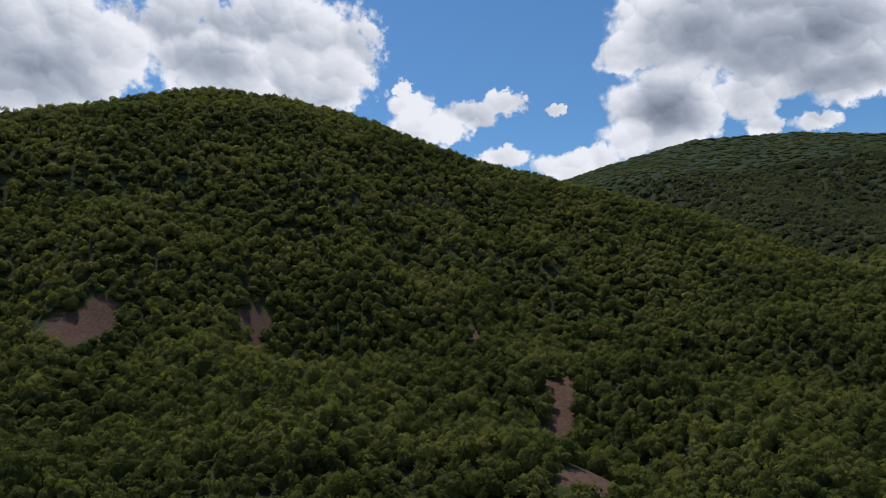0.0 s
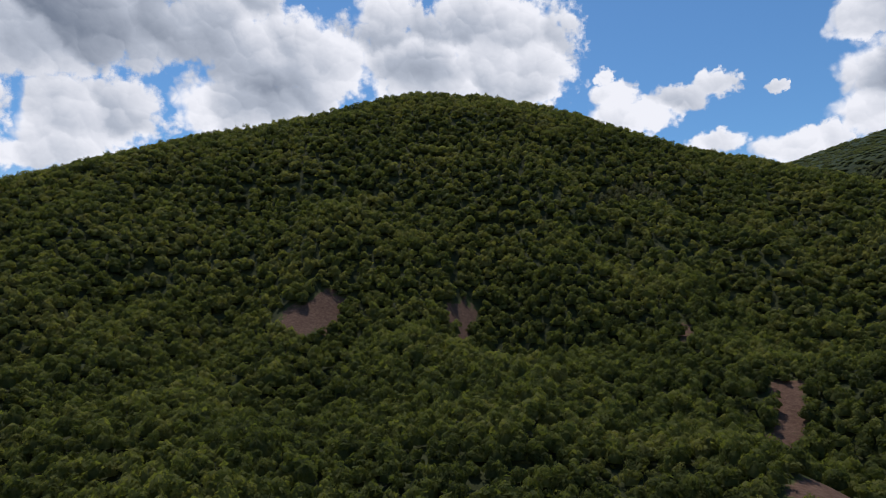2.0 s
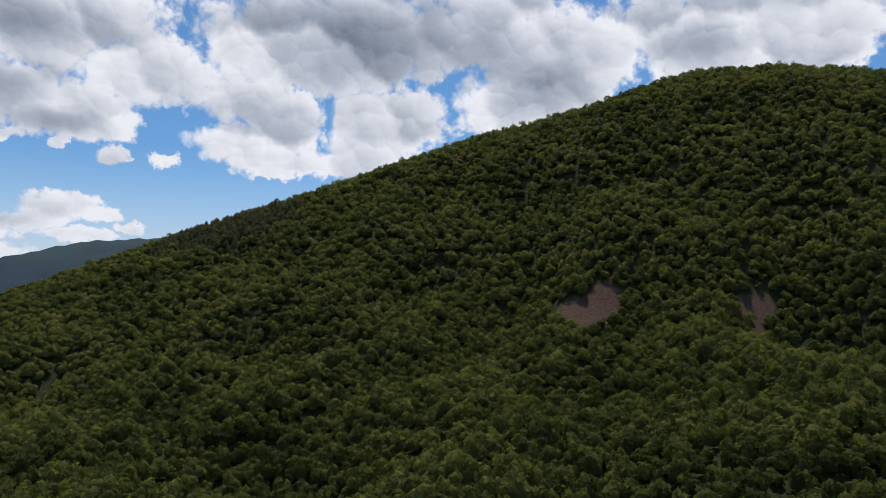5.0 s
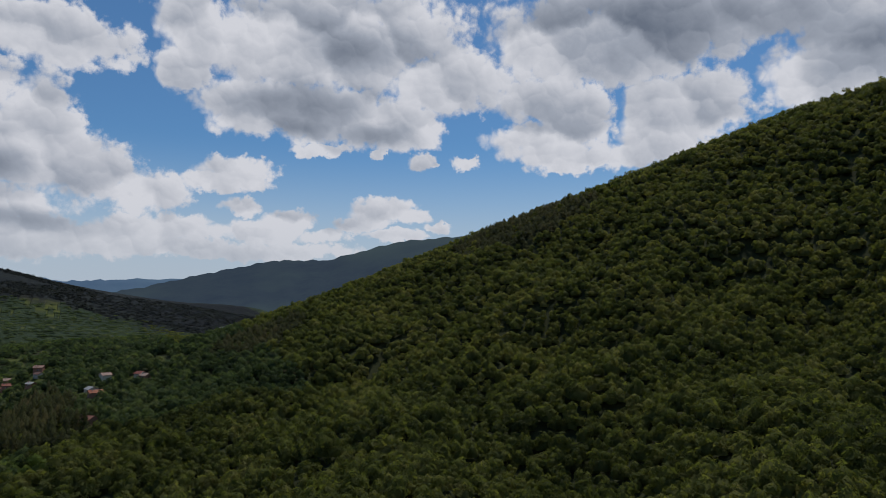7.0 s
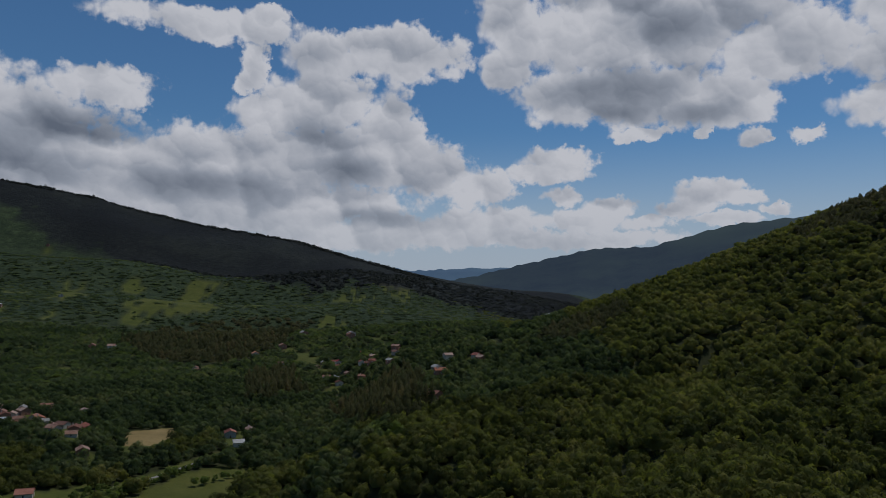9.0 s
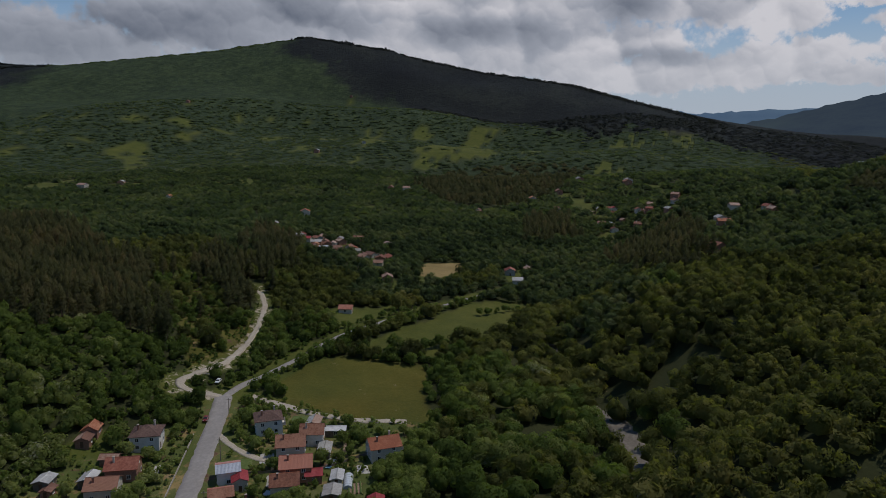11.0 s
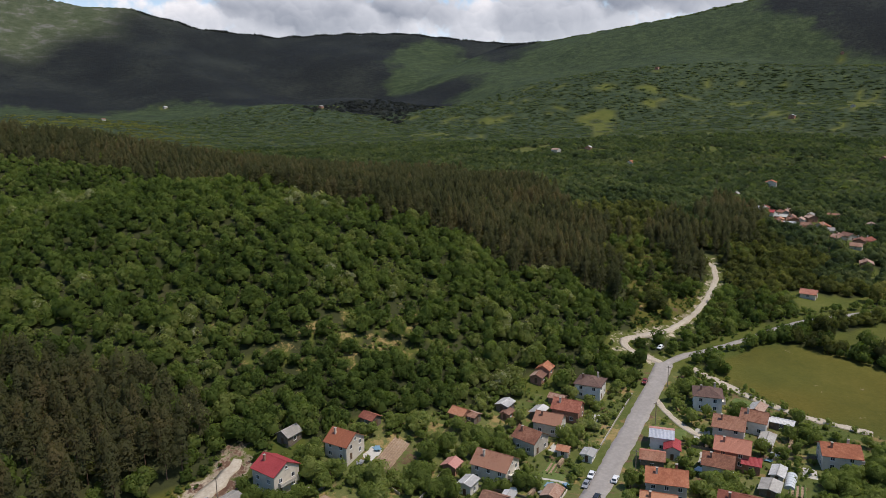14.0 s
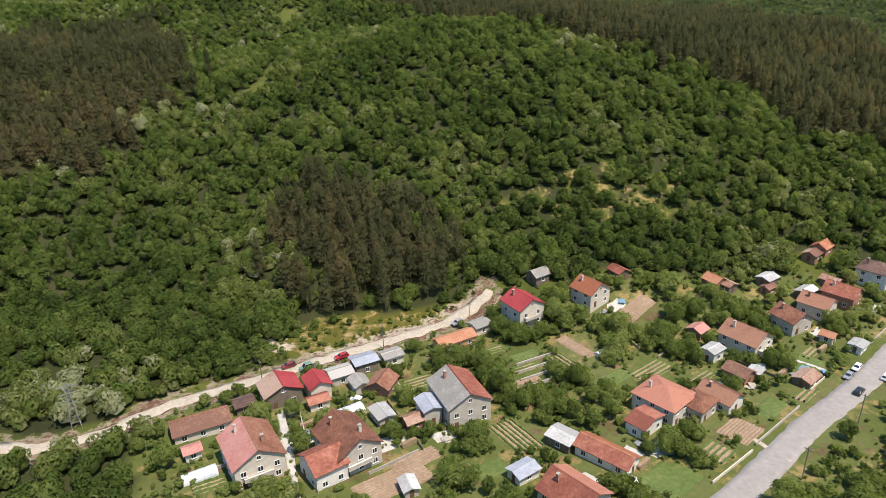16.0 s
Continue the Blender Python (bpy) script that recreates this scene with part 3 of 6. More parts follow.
def grid_mesh(name, verts, faces, mats, attrs=(), smooth=False):
    me = bpy.data.meshes.new(name)
    verts, faces = np.asarray(verts, np.float32), np.asarray(faces, np.int32)
    k = faces.shape[1]
    me.vertices.add(len(verts)), me.loops.add(faces.size), me.polygons.add(len(faces))
    me.vertices.foreach_set("co", verts.ravel())
    me.loops.foreach_set("vertex_index", faces.ravel())
    me.polygons.foreach_set("loop_start", np.arange(0, faces.size, k, dtype=np.int32))
    if smooth:
        me.polygons.foreach_set("use_smooth", np.ones(len(faces), bool))
    me.update(calc_edges=True)
    for key, values in attrs:
        me.attributes.new(key, "FLOAT", "POINT").data.foreach_set("value", np.asarray(values, np.float32))
    for m in mats:
        me.materials.append(m)
    return me


# ---- plan: roads, fields, clearings, stands of pine ----
MAIN_ROAD = [(-20, -62), (-50, -84), (-84, -104), (-109, -120), (-128, -130), (-150, -143), (-172, -155), (-188, -164), (-204, -173), (-219, -182)]
VALLEY_ROAD = [(-219, -182), (-234, -184), (-252, -182), (-271, -181), (-291, -181), (-312, -179), (-345, -172), (-400, -160), (-470, -140)]
HILL_ROAD = [(-219, -183), (-214, -190), (-211, -198), (-216, -203), (-229, -201), (-247, -202), (-273, -211), (-301, -224), (-328, -240), (-346, -255), (-360, -275)]
LANE = [(-196, -168), (-190, -156), (-187, -147), (-186, -138), (-190, -131)]
TRACK = [(-227, -175), (-225, -156), (-225, -137), (-229, -122), (-236, -108)]
RIVER = [(-150, -2), (-190, -12), (-212, -17), (-234, -21), (-256, -27), (-300, -60), (-360, -80)]
DIRT_ROAD = [(95, -150), (81, -147), (68, -146), (58, -149), (50, -157), (42, -161), (29, -166), (17, -171), (5, -176), (-16, -184), (-35, -192), (-46, -197), (-50, -202)]
MEADOWS = [
    [(-234, -171), (-271, -175), (-285, -164), (-291, -137), (-296, -125), (-250, -105), (-240, -96), (-231, -112), (-229, -137), (-227, -156)],
    [(-296, -163), (-334, -158), (-394, -151), (-440, -137), (-430, -107), (-378, -108), (-328, -120), (-300, -126), (-309, -143)],
    [(-346, -195), (-381, -186), (-353, -164), (-326, -169)],
    [(-1701, -752), (-2337, -804), (-2328, -676), (-2174, -726), (-1799, -558), (-1670, -636), (-1657, -732)],
    [(-1948, -1066), (-2105, -1050), (-1790, -875), (-1681, -902)],
    [(-1285, -1781), (-1360, -1770), (-1343, -1722), (-1262, -1723)],
    [(-1446, -1588), (-1554, -1552), (-1318, -1277), (-1167, -1206), (-1383, -1450)],
    [(-926, -1192), (-1027, -1203), (-925, -1068), (-797, -1078)],
    [(-1667, -1538), (-1760, -1524), (-1732, -1464), (-1631, -1435)],
    [(-2380, -194), (-2399, -59), (-2302, -94), (-2310, -169)],
    [(-787, 36), (-629, 77), (-604, 72), (-634, 46)],
    [(-1006, -209), (-1062, -176), (-882, -131), (-823, -157)],
    [(-764, -120), (-783, -97), (-677, -89), (-693, -103)],
]
GLADES = [[(36, -725), (10, -735), (6, -705), (26, -680)], [(40, -375), (30, -372), (18, -395), (8, -432), (14, -434), (30, -398)]]
STRAW = [(-528, -230), (-565, -208), (-525, -188), (-482, -190), (-466, -204)]
SCARS = [
    [(-217, 360), (-204, 366), (-194, 380), (-183, 392), (-177, 381), (-175, 366), (-187, 352), (-204, 345)],
    [(-124, 405), (-109, 427), (-105, 409), (-108, 388), (-119, 390)],
    [(8, 432), (18, 434), (16, 400), (7, 405)],
    [(43, 331), (51, 345), (64, 348), (58, 329), (51, 306), (44, 285), (37, 262), (35, 262), (42, 315)],
    [(32, 200), (42, 219), (65, 274), (56, 221), (42, 192)],
]
BARE = [(-72, -257, 6), (-80, -243, 7), (-106, -241, 8), (-118, -233, 9), (-129, -240, 8), (-60, -265, 5), (-96, -250, 6), (-88, -234, 6), (-112, -252, 6), (-124, -226, 6), (-100, -230, 6), (-138, -250, 5), (-140, -228, 5), (-66, -242, 5)]
BANK = [(26, -178), (8, -205), (-14, -201), (-46, -199), (-35, -194), (1, -180)]
ROAD_BANK = [(-241, -222), (-320, -300), (-334, -290), (-282, -236), (-312, -234), (-268, -208), (-226, -205)]
PINE_STANDS = [
    [(23, -263), (5, -271), (-33, -247), (-40, -228), (-32, -205), (-14, -203), (11, -208), (23, -239)],
    [(-222, -238), (-258, -252), (-300, -292), (-338, -330), (-420, -500), (-560, -800), (-620, -960), (-526, -1101), (-390, -1200), (0, -1060), (160, -960), (260, -860), (40, -780), (-20, -760), (-80, -735), (-160, -640), (-140, -500), (-123, -405), (-147, -362), (-170, -333), (-196, -313), (-207, -284), (-205, -262)],
    [(-300, -236), (-362, -275), (-431, -350), (-371, -322), (-310, -265)],
    [(-363, -273), (-395, -271), (-498, -335), (-627, -460), (-406, -308)],
    [(-985, -380), (-1217, -536), (-1625, -616), (-1780, -450), (-1760, -310), (-1170, -243), (-960, -285)],
    [(-560, -70), (-660, -89), (-679, -43), (-443, -6), (-387, -21)],
    [(-656, -168), (-698, -189), (-851, -214), (-871, -183), (-696, -130)],
    [(-621, 82), (-660, 120), (-670, 190), (-638, 179), (-573, 131)],
    [(-560, 360), (-650, 330), (-690, 410), (-600, 460), (-540, 440)],
    [(254, -658), (136, -703), (70, -414), (83, -361), (100, -321), (119, -305), (130, -301)],
    [(-46, 603), (9, 647), (8, 618), (-44, 574)],
]
# outlines of the cloud shadow painted on the far mountains, with a sunlit gap
CLOUD_SHADE_LEFT = [(-2800, -1990), (-2740, -1600), (-2520, -1250), (-2430, -980), (-2480, -730), (-2270, -470), (-2400, -260), (-2340, -20), (-2060, 205), (-1900, 330), (-2300, 600), (-3800, 600), (-3800, -2200)]
CLOUD_SHADE_BACK = [(1800, -2700), (128, -3093), (-136, -2865), (-556, -3009), (-979, -2529), (-1179, -2104), (-1400, -2250), (-1700, -2440), (-1958, -2600), (-2200, -2720), (-2400, -2700), (-2800, -3300), (-2800, -5300), (1800, -5300)]
SUNLIT_GAP = [(-2016, -3560), (-2180, -3400), (-2060, -2869), (-1824, -2629), (-1594, -2569), (-1500, -2800), (-1639, -3050)]
RIVERSIDE = [(-140, -76), (-236, -100), (-276, -112), (-330, -104), (-420, -100), (-420, -20), (-250, 10), (-120, -20)]
VILLAGE = [(34, -62), (40, -110), (51, -142), (46, -156), (38, -160), (-20, -182), (-50, -193), (-95, -200), (-135, -190), (-175, -186), (-212, -184), (-229, -165), (-231, -118), (-238, -96), (-205, -78), (-150, -80), (-100, -82), (-40, -50)]

SHEDS = [(-141, -186), (-123, -188), (-126, -186), (-168, -197), (-163, -195), (-94, -199), (-67, -203), (-80, -190)]
# farmsteads across the valley and scattered on the slopes: x, y, turn, roof
FARMS = [(-346, -197, 110, "red"), (-606, -395, 20, "red"), (-579, -373, 110, "crimson"), (-522, -326, 30, "brown"), (-545, -318, 100, "rust"), (-560, -338, 40, "brown"), (-617, -357, 20, "grey"), (-509, -296, 60, "brown"), (-814, -525, 30, "orange"), (-716, -504, 20, "grey"), (-520, -271, 70, "rust"), (-496, -250, 20, "brown"),
         (-478, -243, 110, "rust"), (-435, -214, 30, "rust"), (-531, -152, 20, "red"), (-552, -142, 30, "rust"), (-500, -137, 110, "sheet"), (-1256, -234, 30, "grey"), (-1062, -270, 20, "orange"), (-902, -302, 40, "rust")]
HAMLET = [(-965, -131, 20, "crimson"), (-839, -103, 30, "rust"), (-831, -127, 100, "rust"), (-818, -114, 20, "sheet"), (-1089, -130, 30, "grey"), (-966, -152, 20, "grey"), (-959, -208, 110, "rust"), (-937, -127, 40, "red"), (-852, -88, 20, "brown"), (-860, -75, 100, "rust"), (-764, -42, 30, "rust"), (-694, -5, 20, "brown"),
          (-630, 12, 110, "rust"), (-600, 40, 30, "rust"), (-585, 2, 20, "sheet"), (-1209, -145, 20, "brown"), (-890, -58, 30, "orange"), (-800, -70, 80, "red")]
UPLAND = [(-889, -830, 20, "orange"), (-993, -1040, 30, "grey"), (-919, -1053, 100, "rust"), (-1167, -566, 20, "rust"), (-1161, -531, 100, "rust"), (-1589, -985, 20, "sheet"), (-1730, -921, 30, "grey"), (-1127, -243, 20, "rust"), (-1229, -146, 20, "grey"), (-2620, -1452, 20, "rust"), (-558, -2960, 20, "sheet"), (-1000, -2440, 20, "grey"),
          (-302, -2690, 10, "rust"), (-2002, -1763, 20, "rust"), (-2082, 337, 30, "sheet"), (-1950, 300, 30, "rust"), (-1700, 230, 20, "grey")]

VALLEY_HOMES = [(-1027, -106, 48, "orange"), (-840, -78, 85, "brown"), (-1061, -88, 39, "grey"), (-780, -43, 76, "rust"), (-612, 37, 30, "red"), (-570, 5, 104, "orange"), (-780, -105, 21, "brown"), (-934, -156, 58, "rust"), (-923, -312, 12, "rust"), (-467, 0, 49, "brown"), (-981, -140, 86, "red"), (-766, -78, 77, "brown"), (-669, -26, 114, "rust"), (-735, -46, 31, "grey"), (-573, -340, 20, "rust"), (-591, -341, 57, "rust"), (-572, -321, 11, "brown"), (-514, -254, 2, "red"), (-608, -299, 30, "rust")]
HAMLET += VALLEY_HOMES + [(-585, -355, 25, "rust"), (-598, -372, 65, "brown"), (-565, -352, 105, "grey"), (-550, -345, 15, "orange"), (-535, -335, 55, "brown"), (-590, -388, 95, "sheet"), (-618, -380, 5, "rust"), (-530, -303, 45, "rust"), (-575, -392, 85, "brown"), (-545, -300, 125, "grey"), (-560, -310, 35, "orange"), (-512, -312, 115, "sheet"), (-505, -270, 25, "rust"), (-490, -262, 65, "rust"), (-625, -340, 105, "brown")]


def summit(x, y, z):
    """Share of bare stony pasture on the far mountain's top."""
    return np.clip((x + 1000) / 450, 0, 1) * np.clip((z - 320 - 60 * wave(x, y, 700, 9) + np.where(x > 0, x * .5, x * .25)) / 130, 0, 1) * (y < -3300)


def cloud_shade_at(x, y):
    """True where cloud shadow is painted into the high woods."""
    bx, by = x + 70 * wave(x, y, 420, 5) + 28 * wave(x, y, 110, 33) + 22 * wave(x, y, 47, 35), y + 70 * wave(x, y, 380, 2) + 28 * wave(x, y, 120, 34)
    return inside(bx, by, CLOUD_SHADE_LEFT) | (inside(bx, by, CLOUD_SHADE_BACK) & ~inside(bx, by, SUNLIT_GAP))


def cover(x, y):
    """What grows at x, y: 0 open ground, 1 broadleaved wood, 2 pines, 3 high wood in painted cloud shadow."""
    kind = np.ones(np.shape(x), int)
    z = land(x, y)
    kind[cloud_shade_at(x, y)] = 3
    for poly in PINE_STANDS:
        kind[inside(x + 9 * wave(x, y, 60, 1) + 6 * wave(x, y, 17, 51), y + 9 * wave(x, y, 50, 4) + 6 * wave(x, y, 19, 52), poly)] = 2
    open_ = inside(x, y, VILLAGE) | inside(x * 1.03, y * 1.03, STRAW) | inside(x, y, STRAW) | inside(x * 1.06, y * 1.06, STRAW) | inside(x, y, BANK)
    for poly in MEADOWS[3:]:
        open_ |= inside(x + 9 * wave(x, y, 40, 6), y + 9 * wave(x, y, 45, 7), poly) & (wave(x, y, 50, 77) > -.75)
    for poly in MEADOWS[:3] + SCARS + GLADES:
        open_ |= inside(x + 4 * wave(x, y, 40, 6), y + 4 * wave(x, y, 45, 7), poly)
    open_ |= inside(x, y, ROAD_BANK) & (wave(x, y, 18, 12) < .15)
    for line, w in ((MAIN_ROAD, 8), (VALLEY_ROAD, 7), (HILL_ROAD, 6), (DIRT_ROAD, 6), (TRACK, 5)):
        open_ |= off_line(x, y, line) < w
    open_ |= (off_line(x, y, RIVER) < 5) & (x > -262) & (x < -205)
    for bx, by, r in BARE:
        open_ |= np.hypot(x - bx, y - by) < r * (.58 + .5 * wave(x, y, 7, 3))
    for hx, hy in SHEDS:
        open_ |= (np.hypot(x - hx * .985, y - hy * .985) < 6.5) | (np.hypot(x - hx * .955, y - hy * .955) < 5)
    # clearings round the farms, wider on the valley side
    for hx, hy, *_ in FARMS + HAMLET + UPLAND:
        far = math.hypot(hx, hy)
        for back_, r in ((0, 10), (11, 9), (22, 7)):
            k = 1 - back_ * (1 if far < 1300 else 1.7) / far
            open_ |= np.hypot(x - hx * k, y - hy * k) < r * (1 if far < 1300 else 1.7)
    # grazed upland across the valley, in patches between hedges
    upland = (x < -420) & (x > -2300) & (y < -80) & (y > -2300) & (z < 190)
    open_ |= upland & (kind == 1) & (wave(x, y, 210, 21) > .66) & (x < -900) & (wave(x, y, 40, 22) > -.3)
    # stony summit above the last trees
    open_ |= summit(x, y, z) > .5
    kind[open_] = 0
    return kind


SHEET = (-85, -95)
SPAN = np.sinh(4.6 * np.linspace(-1, 1, 400)) / math.sinh(4.6) * 5600
HEIGHTS = land(*np.meshgrid(SPAN + SHEET[0], SPAN + SHEET[1]))


def floor_at(x, y):
    """Height of the built ground sheet at x, y."""
    x, y = np.asarray(x, float), np.asarray(y, float)
    i = np.clip(np.searchsorted(SPAN, x - SHEET[0]) - 1, 0, len(SPAN) - 2)
    j = np.clip(np.searchsorted(SPAN, y - SHEET[1]) - 1, 0, len(SPAN) - 2)
    u = (x - SHEET[0] - SPAN[i]) / (SPAN[i + 1] - SPAN[i])
    v = (y - SHEET[1] - SPAN[j]) / (SPAN[j + 1] - SPAN[j])
    return (HEIGHTS[j, i] * (1 - u) + HEIGHTS[j, i + 1] * u) * (1 - v) + (HEIGHTS[j + 1, i] * (1 - u) + HEIGHTS[j + 1, i + 1] * u) * v


def ground_sheet():
    n = len(SPAN)
    gx, gy = np.meshgrid(SPAN + SHEET[0], SPAN + SHEET[1])
    x, y = gx.ravel(), gy.ravel()
    z = HEIGHTS.ravel()
    i = np.arange(n * n).reshape(n, n)
    faces = np.stack([i[:-1, :-1], i[:-1, 1:], i[1:, 1:], i[1:, :-1]], -1).reshape(-1, 4)
    kind = cover(x, y)
    far = np.hypot(x, y)
    forest = np.maximum(kind > 0, summit(x, y, z) > .02) * 1.0
    # the edge of the painted cloud shadow fades over some two hundred metres
    dark = np.mean([cloud_shade_at(x + 100 * math.cos(1.047 * k), y + 100 * math.sin(1.047 * k)) for k in range(6)] + [kind == 3], axis=0)
    soil = np.zeros(len(x))
    for poly in SCARS:
        soil = np.maximum(soil, inside(x + 4 * wave(x, y, 40, 6), y + 4 * wave(x, y, 45, 7), poly) * 1.0)
    soil = np.maximum(soil, inside(x, y, ROAD_BANK) * np.clip(.2 + .3 * wave(x, y, 25, 14), 0, .5))
    home = inside(x, y, VILLAGE)
    soil = np.maximum(soil, home * np.clip(.2 + wave(x, y, 16, 15) * .3, 0, .42))
    soil = np.maximum(soil, np.clip(1.4 - off_line(x, y, DIRT_ROAD) / 7, 0, 1) * .6)
    dry = np.maximum(inside(x, y, STRAW) * 1.0, inside(x, y, BANK) * .47)
    ripe = inside(x, y, MEADOWS[0]) * np.clip(.65 + .35 * wave(x, y, 60, 41), 0, 1) + inside(x, y, ROAD_BANK) * .6 + inside(x, y, BANK) * .7 + inside(x, y, MEADOWS[1]) * .2
    for poly in MEADOWS[3:]:
        ripe = np.maximum(ripe, inside(x, y, poly) * .12)
    for bx, by, r in BARE:
        dry = np.maximum(dry, np.clip(1.6 - np.hypot(x - bx, y - by) / r, 0, 1) * .46)
    dust = np.clip(1.15 - off_line(x, y, DIRT_ROAD) / 7.5, 0, .6) + inside(x, y, BANK) * .14
    dust = np.maximum(dust, np.clip(1 - np.hypot(x - 19, y + 187) / 9, 0, .7))
    dust = np.maximum(dust, np.clip(1.0 - off_line(x, y, HILL_ROAD) / 7, 0, .42))
    dry = np.maximum(dry, home * np.clip(.3 + .25 * wave(x, y, 23, 16), 0, .5))
    dry = np.maximum(dry, inside(x, y, ROAD_BANK) * .3)
    me = grid_mesh("ground", np.stack([x, y, z], 1), faces, [mat_ground], (("forest", forest), ("soil", soil), ("dry", dry), ("dust", dust), ("ripe", ripe), ("kept", home * 1.0), ("stony", summit(x, y, z)), ("wooded", forest * np.clip((far - 1500) / 300, 0, 1)), ("cloud_shade", dark)), True)
    tagged(new("ground", me), "grassy valley floor and wooded hillsides with bare soil", "ground", kind="structure")


ground_sheet()


def distant_hills(name, crest, drop, back, mat, label):
    """A far range behind the valley, a long rounded ridge with spurs."""
    c = np.array(crest, float)
    pts = np.concatenate([c[i] + (c[i + 1] - c[i]) * np.linspace(0, 1, 12)[:-1, None] for i in range(len(c) - 1)] + [c[-1:]])
    d = pts[:, :2] / np.linalg.norm(pts[:, :2], axis=1)[:, None]
    along = np.arange(len(pts))
    rows = []
    for share, out in ((0, -drop), (.25, -drop * .7), (.5, -drop * .42), (.72, -drop * .22), (.9, -drop * .07), (1, 0), (.7, back * .5), (0, back)):
        spur = 1 + .05 * np.sin(along * 1.1) * (share * (1 - share) * 4)
        rows.append(np.column_stack([pts[:, :2] + d * out * spur[:, None], pts[:, 2] * share + (4 * np.sin(along * 2.3) + 3 * np.sin(along * 5.1)) * (share > .95)]))
    v = np.concatenate(rows)
    i = np.arange(len(v)).reshape(len(rows), -1)
    f = np.stack([i[:-1, :-1], i[:-1, 1:], i[1:, 1:], i[1:, :-1]], -1).reshape(-1, 4)
    tagged(new(name, grid_mesh(name, v, f, [mat], (), True)), label, "hills", kind="structure")


distant_hills("backdrop", FAR_A, 1700, 350, mat_far, "wooded mountain range closing the valley, in painted blue haze")
distant_hills("backdrop", FAR_B, 700, 120, mat_farthest, "hills on the horizon in painted pale blue haze")


# ---- woods ----
def ball(rings, around, rng, lump=.18, squash=1.0, cut=-.55):
    """A rough crown shell of unit radius, open below."""
    verts, faces = [(0, 0, squash)], []
    for r in range(1, rings + 1):
        a = math.acos(1 + (cut - 1) * r / rings)
        for k in range(around):
            b = 6.2832 * (k + .5 * (r % 2)) / around
            q = 1 + lump * rng.uniform(-1, 1)
            verts.append((math.sin(a) * math.cos(b) * q, math.sin(a) * math.sin(b) * q, math.cos(a) * q * squash))
    for k in range(around):
        faces.append((0, 1 + k, 1 + (k + 1) % around))
    for r in range(1, rings):
        o, p = 1 + (r - 1) * around, 1 + r * around
        for k in range(around):
            k2 = (k + 1) % around
            faces += [(o + k, p + k, p + k2), (o + k, p + k2, o + k2)]
    return np.array(verts), np.array(faces)


def sprays(n, rng, size, centres, radii):
    """Small four-cornered leaf sprays over the surface of several lobes."""
    verts, faces = [], []
    for i in range(n):
        k = rng.randint(len(centres))
        d = rng.normal(size=3)
        d[2] = abs(d[2]) * .9 - .25
        d /= np.linalg.norm(d)
        p = centres[k] + d * radii[k] * rng.uniform(.72, 1.1)
        nrm = d + rng.normal(size=3) * .38 + np.array([0, 0, .2])
        nrm /= np.linalg.norm(nrm)
        u = np.cross(nrm, rng.normal(size=3))
        u /= np.linalg.norm(u)
        v = np.cross(nrm, u)
        s = size * rng.uniform(.65, 1.25)
        o = len(verts)
        verts += [p - u * s, p - v * s + nrm * s * .2, p + u * s, p + v * s + nrm * s * .2]
        faces += [(o, o + 1, o + 2), (o, o + 2, o + 3)]
    return np.array(verts), np.array(faces)


def broadleaf(seed, leaves, rings, around, lobes, leaf):
    """A crown of unit height and about unit width, foot at z = 0: rounded boughs heaped over a core, with leaf sprays on them."""
    rng = np.random.RandomState(seed)
    centres, radii = [np.array([0, 0, .44])], [.29]
    for k in range(lobes):
        a = 2.4 * k + rng.uniform(-.4, .4)
        up = 1 - 1.15 * (k + .5) / lobes + rng.uniform(-.1, .1)
        out = math.sqrt(max(.05, 1 - up * up))
        r = rng.uniform(.18, .27)
        centres.append(np.array([math.cos(a) * out * r, math.sin(a) * out * r, .5 + up * r * 1.05])), radii.append(rng.uniform(.18, .26))
    parts = []
    for k, (c, r) in enumerate(zip(centres, radii)):
        v, f = ball(rings, around, rng, .24, rng.uniform(.85, 1.1), -.3)
        turn = rng.uniform(0, 6.28)
        v = np.column_stack([v[:, 0] * math.cos(turn) - v[:, 1] * math.sin(turn), v[:, 0] * math.sin(turn) + v[:, 1] * math.cos(turn), v[:, 2]])
        parts.append((v * r + c, f))
    if leaves:
        parts.append(sprays(leaves, rng, leaf, centres, radii))
    verts, faces, ragged, o = [], [], [], 0
    for k, (v, f) in enumerate(parts):
        verts.append(v), faces.append(f + o), ragged.append(np.full(len(v), 1.0 if k else 0.0))
        o += len(v)
    return np.concatenate(verts), np.concatenate(faces), np.concatenate(ragged)


